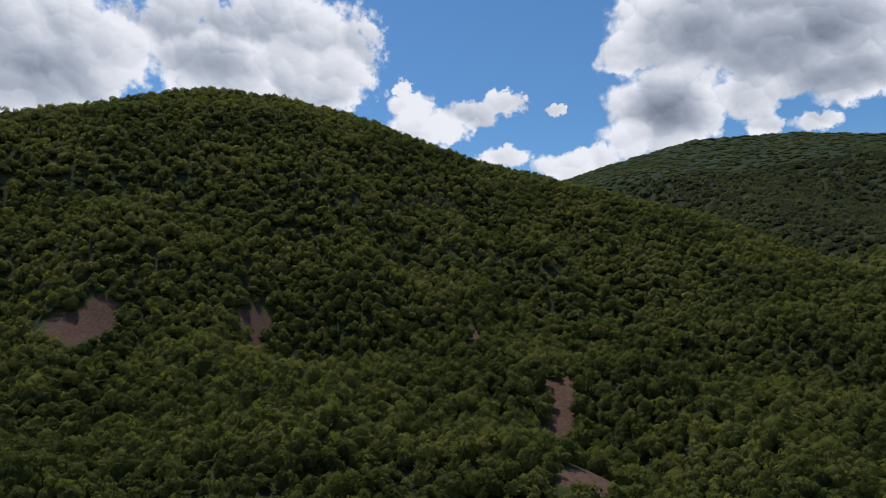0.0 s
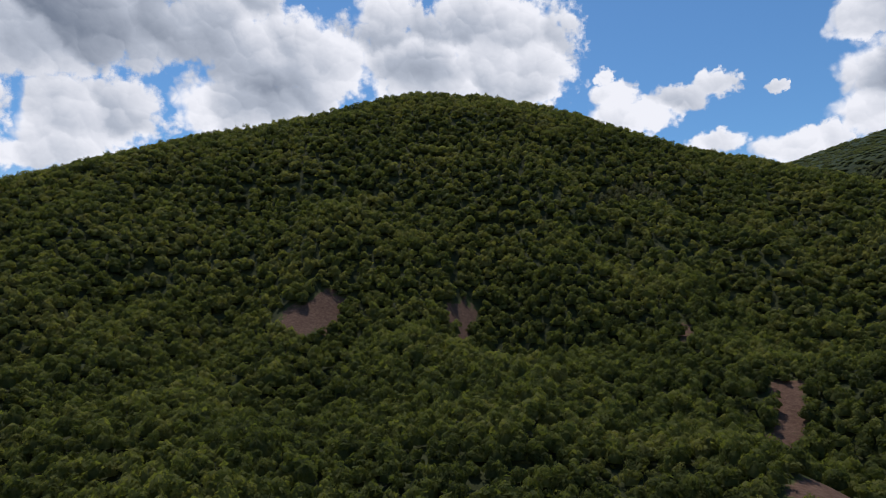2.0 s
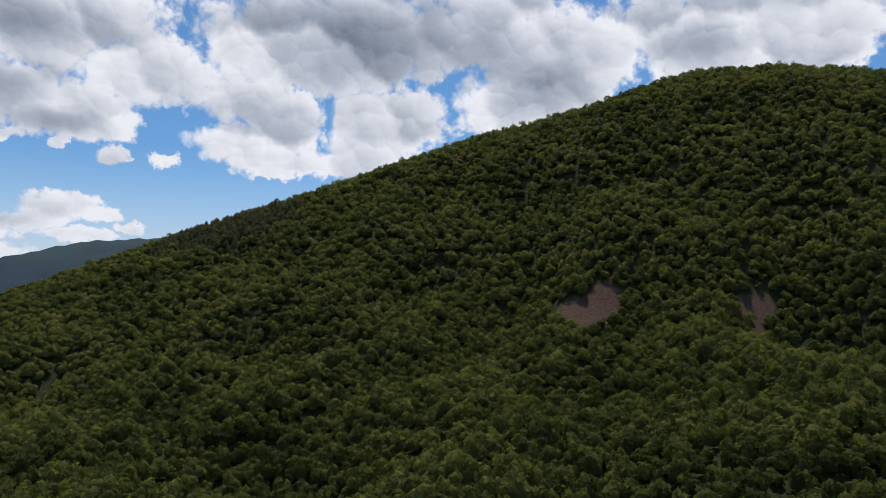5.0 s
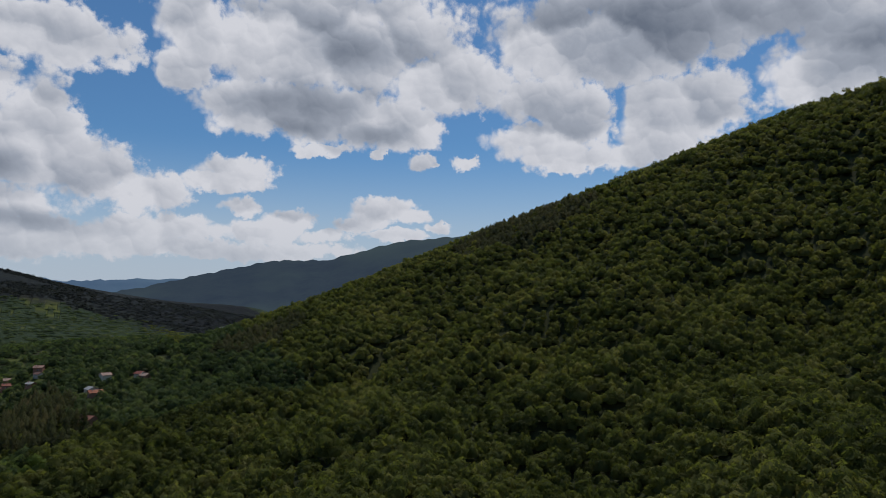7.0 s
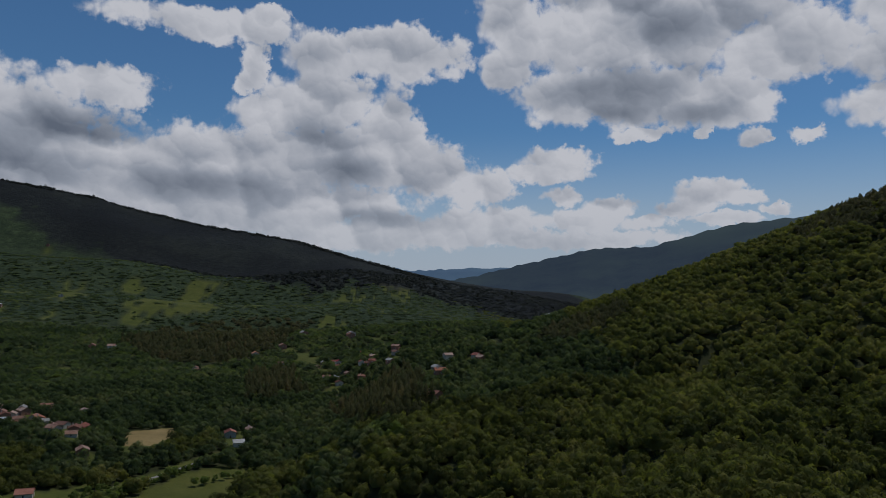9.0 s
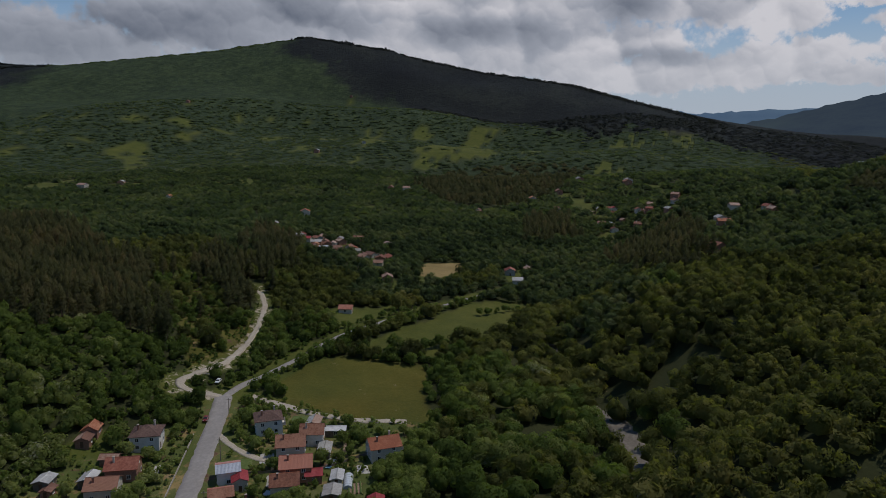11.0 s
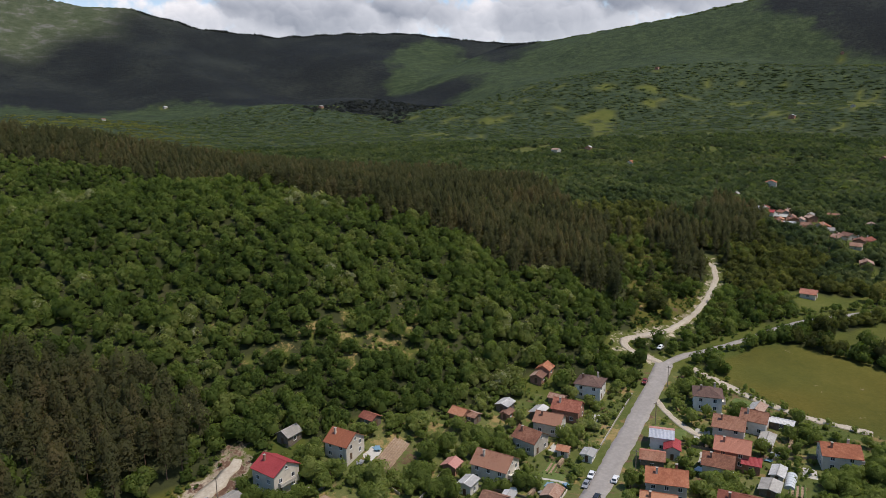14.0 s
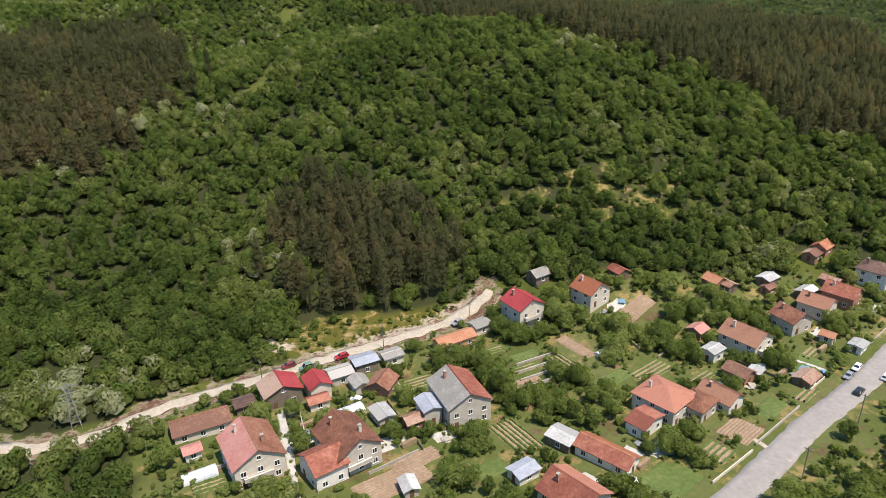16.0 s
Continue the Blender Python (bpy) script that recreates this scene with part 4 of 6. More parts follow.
def pine(seed, tiers, arms):
    """A pine of unit height: bare stem below, an uneven crown of star-shaped, drooping tiers above, and loose twigs between."""
    rng = np.random.RandomState(seed)
    verts, faces, ragged = [], [], []
    low = rng.uniform(.16, .34)
    for w in range(tiers):
        q = w / tiers
        z0 = low + (.9 - low) * q
        tall = (1.0 - low) / tiers * rng.uniform(1.5, 2.1)
        rad = .21 * (1 - q) ** .45 * rng.uniform(.75, 1.15) + .02
        sx, sy = rng.uniform(-.03, .03, 2)
        o = len(verts)
        verts.append((sx, sy, min(1.03, z0 + tall)))
        for k in range(arms * 2):
            a = 3.1416 * (k + rng.uniform(-.3, .3)) / arms + w * 1.3
            r = rad * (rng.uniform(.8, 1.2) if k % 2 else rng.uniform(.6, .85))
            verts.append((sx + math.cos(a) * r, sy + math.sin(a) * r, z0 + rng.uniform(-.035, .035) + (0 if k % 2 else .03)))
        for k in range(arms * 2):
            faces.append((o, o + 1 + k, o + 1 + (k + 1) % (arms * 2)))
        ragged += [1.0] * (1 + arms * 2)
    for k in range(arms * 2):
        a, z = rng.uniform(0, 6.28), rng.uniform(low, .85)
        r = .17 * (1 - (z - low) / (1 - low)) ** .5 * rng.uniform(.8, 1.2)
        c, t = math.cos(a), math.sin(a)
        o = len(verts)
        verts += [(c * r * .5, t * r * .5, z - .03), (c * r - t * .04, t * r + c * .04, z + .02), (c * r * 1.1, t * r * 1.1, z + .10), (c * r + t * .04, t * r - c * .04, z + .03)]
        faces += [(o, o + 1, o + 2), (o, o + 2, o + 3)]
        ragged += [1.0] * 4
    return np.array(verts), np.array(faces), np.array(ragged)


def stems(n_side=3):
    v = [(math.cos(6.28 * k / n_side) * r, math.sin(6.28 * k / n_side) * r, z) for z, r in ((-.03, .014), (.6, .008)) for k in range(n_side)]
    f = []
    for k in range(n_side):
        k2 = (k + 1) % n_side
        f += [(k, k2, n_side + k2), (k, n_side + k2, n_side + k)]
    return np.array(v), np.array(f), np.zeros(len(v))


def plant(name, label, shapes, x, y, z, high, wide, mat, rng, tone=None):
    """One joined wood out of many trees."""
    vs, fs, ts, rs, o = [], [], [], [], 0
    pick = rng.randint(len(shapes), size=len(x))
    tone = rng.uniform(0, 1, len(x)) if tone is None else tone
    for k, (v, f, ragged) in enumerate(shapes):
        m = pick == k
        n = int(m.sum())
        if not n:
            continue
        a = rng.uniform(0, 6.283, n)[:, None]
        w, h = wide[m][:, None], high[m][:, None]
        px = (v[None, :, 0] * np.cos(a) - v[None, :, 1] * np.sin(a)) * w + x[m][:, None]
        py = (v[None, :, 0] * np.sin(a) + v[None, :, 1] * np.cos(a)) * w + y[m][:, None]
        pz = v[None, :, 2] * h + z[m][:, None]
        vs.append(np.stack([px, py, pz], -1).reshape(-1, 3))
        fs.append((f[None] + (np.arange(n) * len(v))[:, None, None]).reshape(-1, 3) + o)
        ts.append(np.repeat(tone[m], len(v)))
        rs.append(np.tile(ragged, n))
        o += n * len(v)
    if not vs:
        return
    me = grid_mesh(name, np.concatenate(vs), np.concatenate(fs), [mat], (("tone", np.concatenate(ts)), ("ragged", np.concatenate(rs))), True)
    tagged(new(name, me), label, "forest", kind="stuff")


LEAF_0 = [broadleaf(10 + k, 46, 2, 6, 5, .095) for k in range(8)]
LEAF_1 = [broadleaf(20 + k, 24, 2, 4, 3, .125) for k in range(8)]
LEAF_2 = [broadleaf(30 + k, 9, 2, 4, 2, .16) for k in range(7)]
LEAF_3 = [broadleaf(40 + k, 5, 1, 5, 2, .22) for k in range(6)]
LEAF_4 = [broadleaf(50 + k, 1, 1, 5, 2, .2) for k in range(5)]
PINE_1 = [pine(60 + k, 5, 5) for k in range(6)]
PINE_2 = [pine(70 + k, 3, 3) for k in range(5)]


def behind_a_rise(x, y):
    """True where higher ground stands between the valley's middle and the treetops at x, y."""
    top, hid = floor_at(x, y) + 14, np.zeros(np.shape(x), bool)
    for k in np.linspace(.3, .985, 46):
        hid |= floor_at(x * k, y * k) + 4 > EYE[2] + (top - EYE[2]) * k
    return hid


def woods():
    rng = np.random.RandomState(7)
    # nearest and farthest metres, spacing, crowns, conifers
    bands = [(0, 260, 4.8, LEAF_0, PINE_1), (0, 501, 9.5, LEAF_3, LEAF_3), (260, 500, 5.4, LEAF_1, PINE_1), (500, 860, 6.7, LEAF_2, PINE_2), (860, 1650, 11, LEAF_3, PINE_2), (1650, 2750, 15, LEAF_4, LEAF_4), (2751, 4900, 13, LEAF_4, LEAF_4)]
    for near, far, gap, leafy, needles in bands:
        n = int(far / gap) + 1
        gx, gy = np.meshgrid(np.arange(-n, n + 1) * gap, np.arange(-n, n + 1) * gap)
        loose = .45 if near < 800 else 1.6
        x = gx.ravel() + rng.uniform(-loose, loose, gx.size) * gap
        y = gy.ravel() + rng.uniform(-loose, loose, gx.size) * gap
        d, az = np.hypot(x, y), np.degrees(np.arctan2(-x, y))
        seen = (d >= near) & (d < far) & ((az > -38) | (az < -145))
        if far == 501:  # the slope behind, between the two ends of the turn
            seen = (d < far) & (az <= -38) & (az >= -145)
        if near >= 800:
            seen &= ~((az > -8) & (az < 60) & (d > 900)) & ~((az < -8) & (az > -100) & (d > 2700))
        if near == 2751:  # only along the crests, where single trees stand against the sky
            seen &= np.minimum(off_line(x, y, [c[:2] for c in LEFT]), off_line(x, y, [c[:2] for c in BACK])) < 40
        if near == 1650:
            seen &= rng.uniform(0, 1, len(x)) > (d - 1650) / 2400
        x, y = x[seen], y[seen]
        kind = cover(x, y)
        kind[(kind == 2) & (rng.uniform(0, 1, len(x)) < .10)] = 1
        z = floor_at(x, y)
        # thinner, coarser wood on ground that the valley does not look on to
        back = behind_a_rise(x, y) if 200 < near < 2000 else np.zeros(len(x), bool)
        thin = back & (rng.uniform(0, 1, len(x)) < (.5 if near < 2000 else .9))
        x, y, z, kind, back = x[~thin], y[~thin], z[~thin], kind[~thin], back[~thin]
        size = gap * (1.62 if near < 800 else 1.6 if near < 1600 else 1.7)
        sink = .14 if near < 800 else .25 if near < 1600 else .4
        for want, shapes in ((1, leafy), (2, needles), (3, needles)):
            m = kind == want
            if not m.any():
                continue
            n = int(m.sum())
            xs, ys, zs, hid = x[m], y[m], z[m], back[m]
            if want == 1:
                valley = (ys < -50 + 30 * wave(xs, ys, 90, 71) + rng.normal(0, 22, n)) & (near < 1600) & (xs > -300 + 50 * wave(xs, ys, 110, 72) + rng.normal(0, 25, n))
                damp = inside(xs, ys, RIVERSIDE)
                keep = ~damp | (rng.uniform(0, 1, n) < .42)
                xs, ys, zs, valley, damp, hid = xs[keep], ys[keep], zs[keep], valley[keep], damp[keep], hid[keep]
                n = len(xs)
                wide = size * np.clip(rng.normal(1, .24, n), .5, 1.7) * np.where(valley & ~damp, .9, 1)
                wide = wide * np.where(damp, 1.55, 1) * np.where(hid, 1.35, 1)
                high = np.clip(wide * rng.uniform(.8, 1.25, n), 4.5, 15) * (1 if near < 1600 else .45)
                across = (xs < -420 + 60 * wave(xs, ys, 120, 73)) & (ys < 130) & ~valley
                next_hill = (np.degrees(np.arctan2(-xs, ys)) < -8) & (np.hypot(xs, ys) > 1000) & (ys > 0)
                for some, mat, nm, lb in ((next_hill, leaf_right, "next_hill_wood", "broadleaved wood on the next hill, greyed with painted haze"), (across & ~next_hill, leaf_across, "far_slope_wood", "broadleaved woods and hedges across the valley, blued with painted haze"), (~valley & ~next_hill & ~across, leaf_hill, "hillside_wood", "dense broadleaved wood in dark summer green"), (valley, leaf_bright, "valley_wood", "broadleaved trees and scrub in fresh green")):
                    for rough, crowns in ((False, shapes), (True, LEAF_3)):
                        q = some & (hid == rough)
                        if q.any():
                            # hillside leaves lighter uphill, darker low down: the slope's light painted as tone
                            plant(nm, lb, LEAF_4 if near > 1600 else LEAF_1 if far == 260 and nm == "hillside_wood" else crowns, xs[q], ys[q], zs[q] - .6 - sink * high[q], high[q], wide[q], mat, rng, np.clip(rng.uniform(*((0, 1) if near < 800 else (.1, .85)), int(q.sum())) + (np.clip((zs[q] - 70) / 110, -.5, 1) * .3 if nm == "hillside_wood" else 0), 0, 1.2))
            else:
                wide = rng.uniform(13, 20, n) * max(1, gap / 5.6) ** .8 if near < 1600 else size * rng.uniform(.9, 1.3, n)
                high = rng.uniform(11, 19, n) * np.where(ys > 0, .62, 1)
                plant("pine_wood" if want == 2 else "cloud_shaded_wood", "dark olive pine plantation" if want == 2 else "mountain forest with cloud shadow painted into its dark colour", shapes, xs, ys, zs - (sink * high if near > 1600 else 0), high, wide, leaf_pine if want == 2 else leaf_cloud_shade, rng)
                if near < 500:
                    plant("pine_stems", "bare reddish pine stems", [stems()], xs, ys, zs, high, high, mat_pinebark, rng)


def undergrowth():
    """Low scrub between the trees on the knoll's lower slope, along the bank and by the upper road."""
    rng = np.random.RandomState(19)
    n = 5200
    x, y = rng.uniform(-330, 66, n), rng.uniform(-305, -165, n)
    ok = (cover(x, y) <= 1) & ~inside(x, y, VILLAGE) & (off_line(x, y, HILL_ROAD) > 3.5) & (off_line(x, y, DIRT_ROAD) > 4) & (off_line(x, y, VALLEY_ROAD) > 4) & (off_line(x, y, MAIN_ROAD) > 6)
    for poly in MEADOWS[:3]:
        ok &= ~inside(x, y, poly)
    x, y = x[ok], y[ok]
    w = rng.uniform(1.2, 3.6, len(x))
    plant("undergrowth", "low scrub and young bushes between the trees", LEAF_3, x, y, floor_at(x, y) - .3, w * rng.uniform(.6, 1.0, len(x)), w, leaf_bright, rng)


woods()
undergrowth()


# ---- things: helpers ----
class Shape:
    """Collects corners and faces of one part."""

    def __init__(self):
        self.v, self.f = [], []

    def add(self, verts, faces):
        o = len(self.v)
        self.v += [tuple(p) for p in verts]
        self.f += [tuple(o + i for i in face) for face in faces]
        return self

    def box(self, x0, y0, z0, x1, y1, z1):
        return self.add([(x0, y0, z0), (x1, y0, z0), (x1, y1, z0), (x0, y1, z0), (x0, y0, z1), (x1, y0, z1), (x1, y1, z1), (x0, y1, z1)],
                        [(0, 3, 2, 1), (4, 5, 6, 7), (0, 1, 5, 4), (1, 2, 6, 5), (2, 3, 7, 6), (3, 0, 4, 7)])

    def prism(self, outline, a, b, axis="x"):
        """An outline in the plane across the axis, drawn out from a to b."""
        n = len(outline)
        put = (lambda t, p: (t, p[0], p[1])) if axis == "x" else (lambda t, p: (p[0], t, p[1])) if axis == "y" else (lambda t, p: (p[0], p[1], t))
        return self.add([put(a, p) for p in outline] + [put(b, p) for p in outline],
                        [tuple(range(n))[::-1], tuple(range(n, 2 * n))] + [(k, (k + 1) % n, n + (k + 1) % n, n + k) for k in range(n)])

    def tube(self, a, b, r0, r1, sides=6):
        a, b = Vector(a), Vector(b)
        d = (b - a).normalized()
        u = d.orthogonal().normalized()
        w = d.cross(u)
        ring = [(u * math.cos(6.2832 * k / sides) + w * math.sin(6.2832 * k / sides)) for k in range(sides)]
        return self.add([a + q * r0 for q in ring] + [b + q * r1 for q in ring],
                        [tuple(range(sides))[::-1], tuple(range(sides, 2 * sides))] + [(k, (k + 1) % sides, sides + (k + 1) % sides, sides + k) for k in range(sides)])

    def mesh(self, name, mat):
        me = bpy.data.meshes.new(name)
        me.from_pydata(self.v, [], self.f)
        bm = bmesh.new()
        bm.from_mesh(me)
        bmesh.ops.recalc_face_normals(bm, faces=bm.faces)
        bm.to_mesh(me)
        bm.free()
        me.materials.append(mat)
        return me


def part(name, shape, mat, parent, label="", at=None):
    """One mesh under a thing or a part."""
    me = shape if isinstance(shape, bpy.types.Mesh) else shape.mesh(name, mat)
    ob = new(name, me)
    ob.parent = parent
    if at is not None:
        ob.matrix_basis = at
    if label:
        tagged(ob, label)
    return ob


def thing(name, label, category, at, group=""):
    ob = new(name)
    ob.empty_display_size = .5
    ob.matrix_basis = at
    return tagged(ob, label, category, group)


def ground_at(x, y):
    return float(floor_at(np.array([x]), np.array([y]))[0])


# ---- roads, tracks and river ----
def ribbon(name, line, width, mat, label, lift=.14, ragged=.3, seed=1):
    rng = np.random.RandomState(seed)
    c = np.array(line, float)
    keep = [c[0]]
    for a, b in zip(c, c[1:]):
        n = max(1, int(np.hypot(*(b - a)) / 2.5))
        keep += [a + (b - a) * k / n for k in range(1, n + 1)]
    p = np.array(keep)
    for _ in range(4):
        p[1:-1] = (p[:-2] + 2 * p[1:-1] + p[2:]) / 4
    d = np.gradient(p, axis=0)
    side = np.stack([-d[:, 1], d[:, 0]], 1) / np.linalg.norm(d, axis=1)[:, None]
    cols = [-.5, -.46, -.25, 0, .25, .46, .5]
    rows = []
    for s in cols:
        w = width * s + (rng.uniform(-ragged, ragged, len(p)) if abs(s) > .45 else 0)
        q = p + side * (w[:, None] if np.ndim(w) else w)
        z = floor_at(q[:, 0], q[:, 1]) + (lift if abs(s) < .48 else -.25) + (.04 * (1 - (2 * s) ** 2))
        rows.append(np.column_stack([q, z]))
    # the carriageway is level across
    mid = np.max([r[:, 2] for r in rows[1:-1]], axis=0)
    for k in range(1, len(cols) - 1):
        rows[k][:, 2] = .7 * mid + .3 * rows[k][:, 2]
    v = np.concatenate(rows)
    i = np.arange(len(v)).reshape(len(cols), -1)
    f = np.stack([i[:-1, :-1], i[:-1, 1:], i[1:, 1:], i[1:, :-1]], -1).reshape(-1, 4)[:, ::-1]
    return tagged(new(name, grid_mesh(name, v, f, [mat], (), True)), label, "road", kind="structure")


ribbon("road", MAIN_ROAD, 7.1, mat_road, "worn pale asphalt road through the village")
ribbon("road", VALLEY_ROAD, 3.0, mat_road, "narrow asphalt road along the valley fields", .12, seed=2)
ribbon("road", HILL_ROAD, 3.1, mat_dirt, "pale gravel road winding up the bank", .16, .5, seed=3)
ribbon("road", DIRT_ROAD, 4.2, mat_dirt, "dusty unpaved road at the foot of the wood", .12, .8, seed=4)
ribbon("pavement", LANE, 2.6, mat_dirt, "narrow lane between gardens", .12, .3, seed=5)
ribbon("pavement", TRACK, 4.0, mat_dirt, "bare field track beside the meadow", .10, .7, seed=6)
ribbon("ground", RIVER, 9, mat_gravel, "pale stony river bank with gravel", .03, 1.2, seed=8)
ribbon("water", RIVER, 4, mat_water, "shallow stony river between trees", .10, .8, seed=7)

# ---- houses ----
BUILT = []


def window_meshes():
    f = Shape()
    for a in ((-.62, 0, -.68, .62, .07, -.58), (-.62, 0, .58, .62, .07, .68), (-.62, 0, -.58, -.52, .07, .58), (.52, 0, -.58, .62, .07, .58), (-.04, 0, -.58, .04, .06, .58)):
        f.box(*a)
    return f.mesh("window", mat_frame), Shape().box(-.52, .0, -.58, .52, .03, .58).mesh("pane", mat_pane), Shape().box(-.7, 0, -.76, .7, .16, -.69).mesh("sill", mat_frame)


WINDOW, PANE, SILL = window_meshes()
DOOR = Shape().box(-.5, 0, 0, .5, .06, 2.05).mesh("door", mat_door)


def window_on(parent, x, y, z, turn, s=1.0):
    w = part("window", WINDOW, None, parent, at=pose(x, y, z, 0, 0, turn) @ Matrix.Diagonal((s, 1, s, 1)))
    part("pane", PANE, None, w)
    part("sill", SILL, None, w)


def house(x, y, yaw, l, w, h, rise, roof="brown", wall="grey", hip=False, roof2="", balcony=False, chimneys=1, label="", group="village houses", name="house", simple=False):
    """A house with its ridge along its own x; l and w are the walls' outline, h the eaves, rise the roof's."""
    cs, sn = math.cos(radians(yaw)), math.sin(radians(yaw))
    corner = [(x + cs * a * l / 2 - sn * b * w / 2, y + sn * a * l / 2 + cs * b * w / 2) for a in (-1, 1) for b in (-1, 1)]
    z0 = min(ground_at(*c) for c in corner)
    zc = ground_at(x, y)
    BUILT.append((x, y, max(l, w) * .62))
    what = {"red": "red tiled", "orange": "orange tiled", "brown": "brown tiled", "dark": "dark brown tiled", "rose": "faded rose tiled", "crimson": "crimson sheet", "grey": "grey cement", "sheet": "pale tin", "blue": "bluish tin", "rust": "rusty tin"}
    text = label or ("%s house with %s %s roof" % ({"grey": "grey rendered", "beige": "beige rendered", "white": "whitewashed", "brick": "bare brick", "wood": "weathered timber", "tan": "ochre rendered"}[wall], what[roof], "hipped" if hip else "gabled"))
    ob = thing(name, text, "house" if name == "house" else name, pose(x, y, zc, 0, 0, yaw), group)
    low, L2, W2 = z0 - zc - .4, l / 2, w / 2
    if hip:
        body = Shape().box(-L2, -W2, low, L2, W2, h)
    else:
        body = Shape().prism([(-W2, low), (W2, low), (W2, h), (0, h + rise), (-W2, h)], -L2, L2)
    part("wall", body, WALLS[wall], ob)
    o, t = .5, .16
    drop = rise / W2 * o
    if hip:
        k = max(.3, L2 - W2)
        for mat, faces in ((roof, (0, 1, 2, 3)),):
            s = Shape()
            e = [(-L2 - o, -W2 - o, h - drop), (L2 + o, -W2 - o, h - drop), (L2 + o, W2 + o, h - drop), (-L2 - o, W2 + o, h - drop)]
            a, b = (-k, 0, h + rise), (k, 0, h + rise)
            up = lambda p: (p[0], p[1], p[2] + t)
            s.add([*e, a, b, *[up(p) for p in e], up(a), up(b)], [(6, 7, 11, 10), (7, 8, 11), (8, 9, 10, 11), (9, 6, 10), (0, 1, 7, 6), (1, 2, 8, 7), (2, 3, 9, 8), (3, 0, 6, 9), (0, 3, 2, 1)])
            part("roof", s, ROOFS[mat], ob)
    else:
        for side, mat in ((1, roof), (-1, roof2 or roof)):
            s = Shape()
            outline = [(side * (W2 + o), h - drop), (side * (W2 + o), h - drop + t), (0, h + rise + t), (0, h + rise)]
            s.prism(outline, -L2 - o, L2 + o)
            part("roof_slope", s, ROOFS[mat], ob)
        part("ridge_cap", Shape().prism([(-.2, h + rise + t - .05), (0, h + rise + t + .1), (.2, h + rise + t - .05)], -L2 - o, L2 + o), ROOFS[roof], ob)
    for k in range(chimneys):
        cx, cy = (-.25 + .5 * k) * l, (.18 if k % 2 else -.2) * w
        top = h + rise + .9
        c = part("chimney", Shape().box(cx - .3, cy - .3, h, cx + .3, cy + .3, top), WALLS["brick" if (k + int(x)) % 2 else "beige"], ob)
        part("chimney_cap", Shape().box(cx - .38, cy - .38, top + .003, cx + .38, cy + .38, top + .12), mat_stone, c)
    floors = max(1, int(h // 2.5))
    for fl in range(floors):
        zz = 1.45 + fl * 2.65
        if zz + .75 > h + (0 if hip else .1):
            break
        for end in (-1, 1):
            n = 1 if simple else max(1, int(w // 3.4))
            for k in range(n):
                yy = (k + .5) / n * w - W2
                if fl == 0 and end == 1 and k == 0:
                    part("door", DOOR, None, ob, at=pose(end * (L2 + .004), yy, 0, 0, 0, -90 * end))
                    continue
                window_on(ob, end * (L2 + .004), yy, zz, -90 * end)
        for side in (-1, 1):
            n = 1 if simple else max(1, int(l // 3.6))
            for k in range(n):
                window_on(ob, (k + .5) / n * l - L2, side * (W2 + .004), zz, 0 if side > 0 else 180)
    if not hip and rise > 1.9 and not simple:
        for end in (-1, 1):
            window_on(ob, end * (L2 + .004), 0, h + rise * .33, -90 * end, .75)
    if balcony:
        for fl in range(1, floors):
            zb = fl * 2.65
            bal = part("balcony", Shape().box(L2 + .004, -W2 * .7, zb, L2 + 1.3, W2 * .5, zb + .16), WALLS["white"], ob)
            rail = Shape().box(L2 + 1.22, -W2 * .7, zb + .163, L2 + 1.3, W2 * .5, zb + 1.0)
            rail.box(L2 + .01, -W2 * .7, zb + .163, L2 + 1.2, -W2 * .7 + .08, zb + 1.0)
            part("railing", rail, WALLS["grey"], bal)
    return ob


# the street along the foot of the wood
house(22, -130, 110, 13, 11, 6.0, 3.2, "brown", "beige", roof2="rose", balcony=True, chimneys=2)
house(1, -129.5, 115, 12.5, 10.5, 5.8, 3.2, "brown", "grey", balcony=True, chimneys=2)
house(6.5, -124, 25, 7.5, 8.5, 4.6, 2.4, "red", "white", chimneys=0, label="low wing of a house with faded red tiled roof")
house(-27.5, -143, 103, 13.5, 11, 6.4, 3.0, "red", "grey", roof2="grey", chimneys=1)
house(-19.5, -141, 103, 6, 4.5, 4.6, .7, "blue", "grey", chimneys=0, label="grey annex with bluish tin roof")
house(-57, -187, 112, 9.5, 9.5, 6.4, 2.6, "crimson", "beige", balcony=True, chimneys=1)
house(-80.5, -190, 117, 8.5, 9, 5.0, 2.8, "orange", "beige", chimneys=1)
house(17, -157, 108, 7.5, 9.5, 4.2, 2.2, "crimson", "wood", roof2="rust", balcony=True, chimneys=0)
house(26, -153.5, 18, 4.5, 4, 2.8, .9, "dark", "wood", chimneys=0, name="shed")
house(7.5, -157.5, 108, 6.5, 5.5, 4.4, 1.4, "crimson", "beige", chimneys=0)
house(7.5, -151.5, 18, 5, 3.4, 2.6, .8, "red", "beige", chimneys=0, name="shed")
house(35.5, -146.5, 17, 13, 6.5, 2.8, 1.8, "rust", "beige", roof2="orange", chimneys=0)
house(-33, -177, 21, 12, 5, 2.9, 1.1, "orange", "tan", chimneys=0)
house(-42.5, -184.5, 24, 5.5, 4.5, 2.9, .6, "grey", "beige", chimneys=0, name="shed")
house(1.5, -163.5, 18, 6, 5, 3.0, .8, "grey", "grey", chimneys=0, name="shed")
house(-5.5, -168, 18, 6.5, 5, 3.6, .5, "blue", "wood", chimneys=0, name="shed")
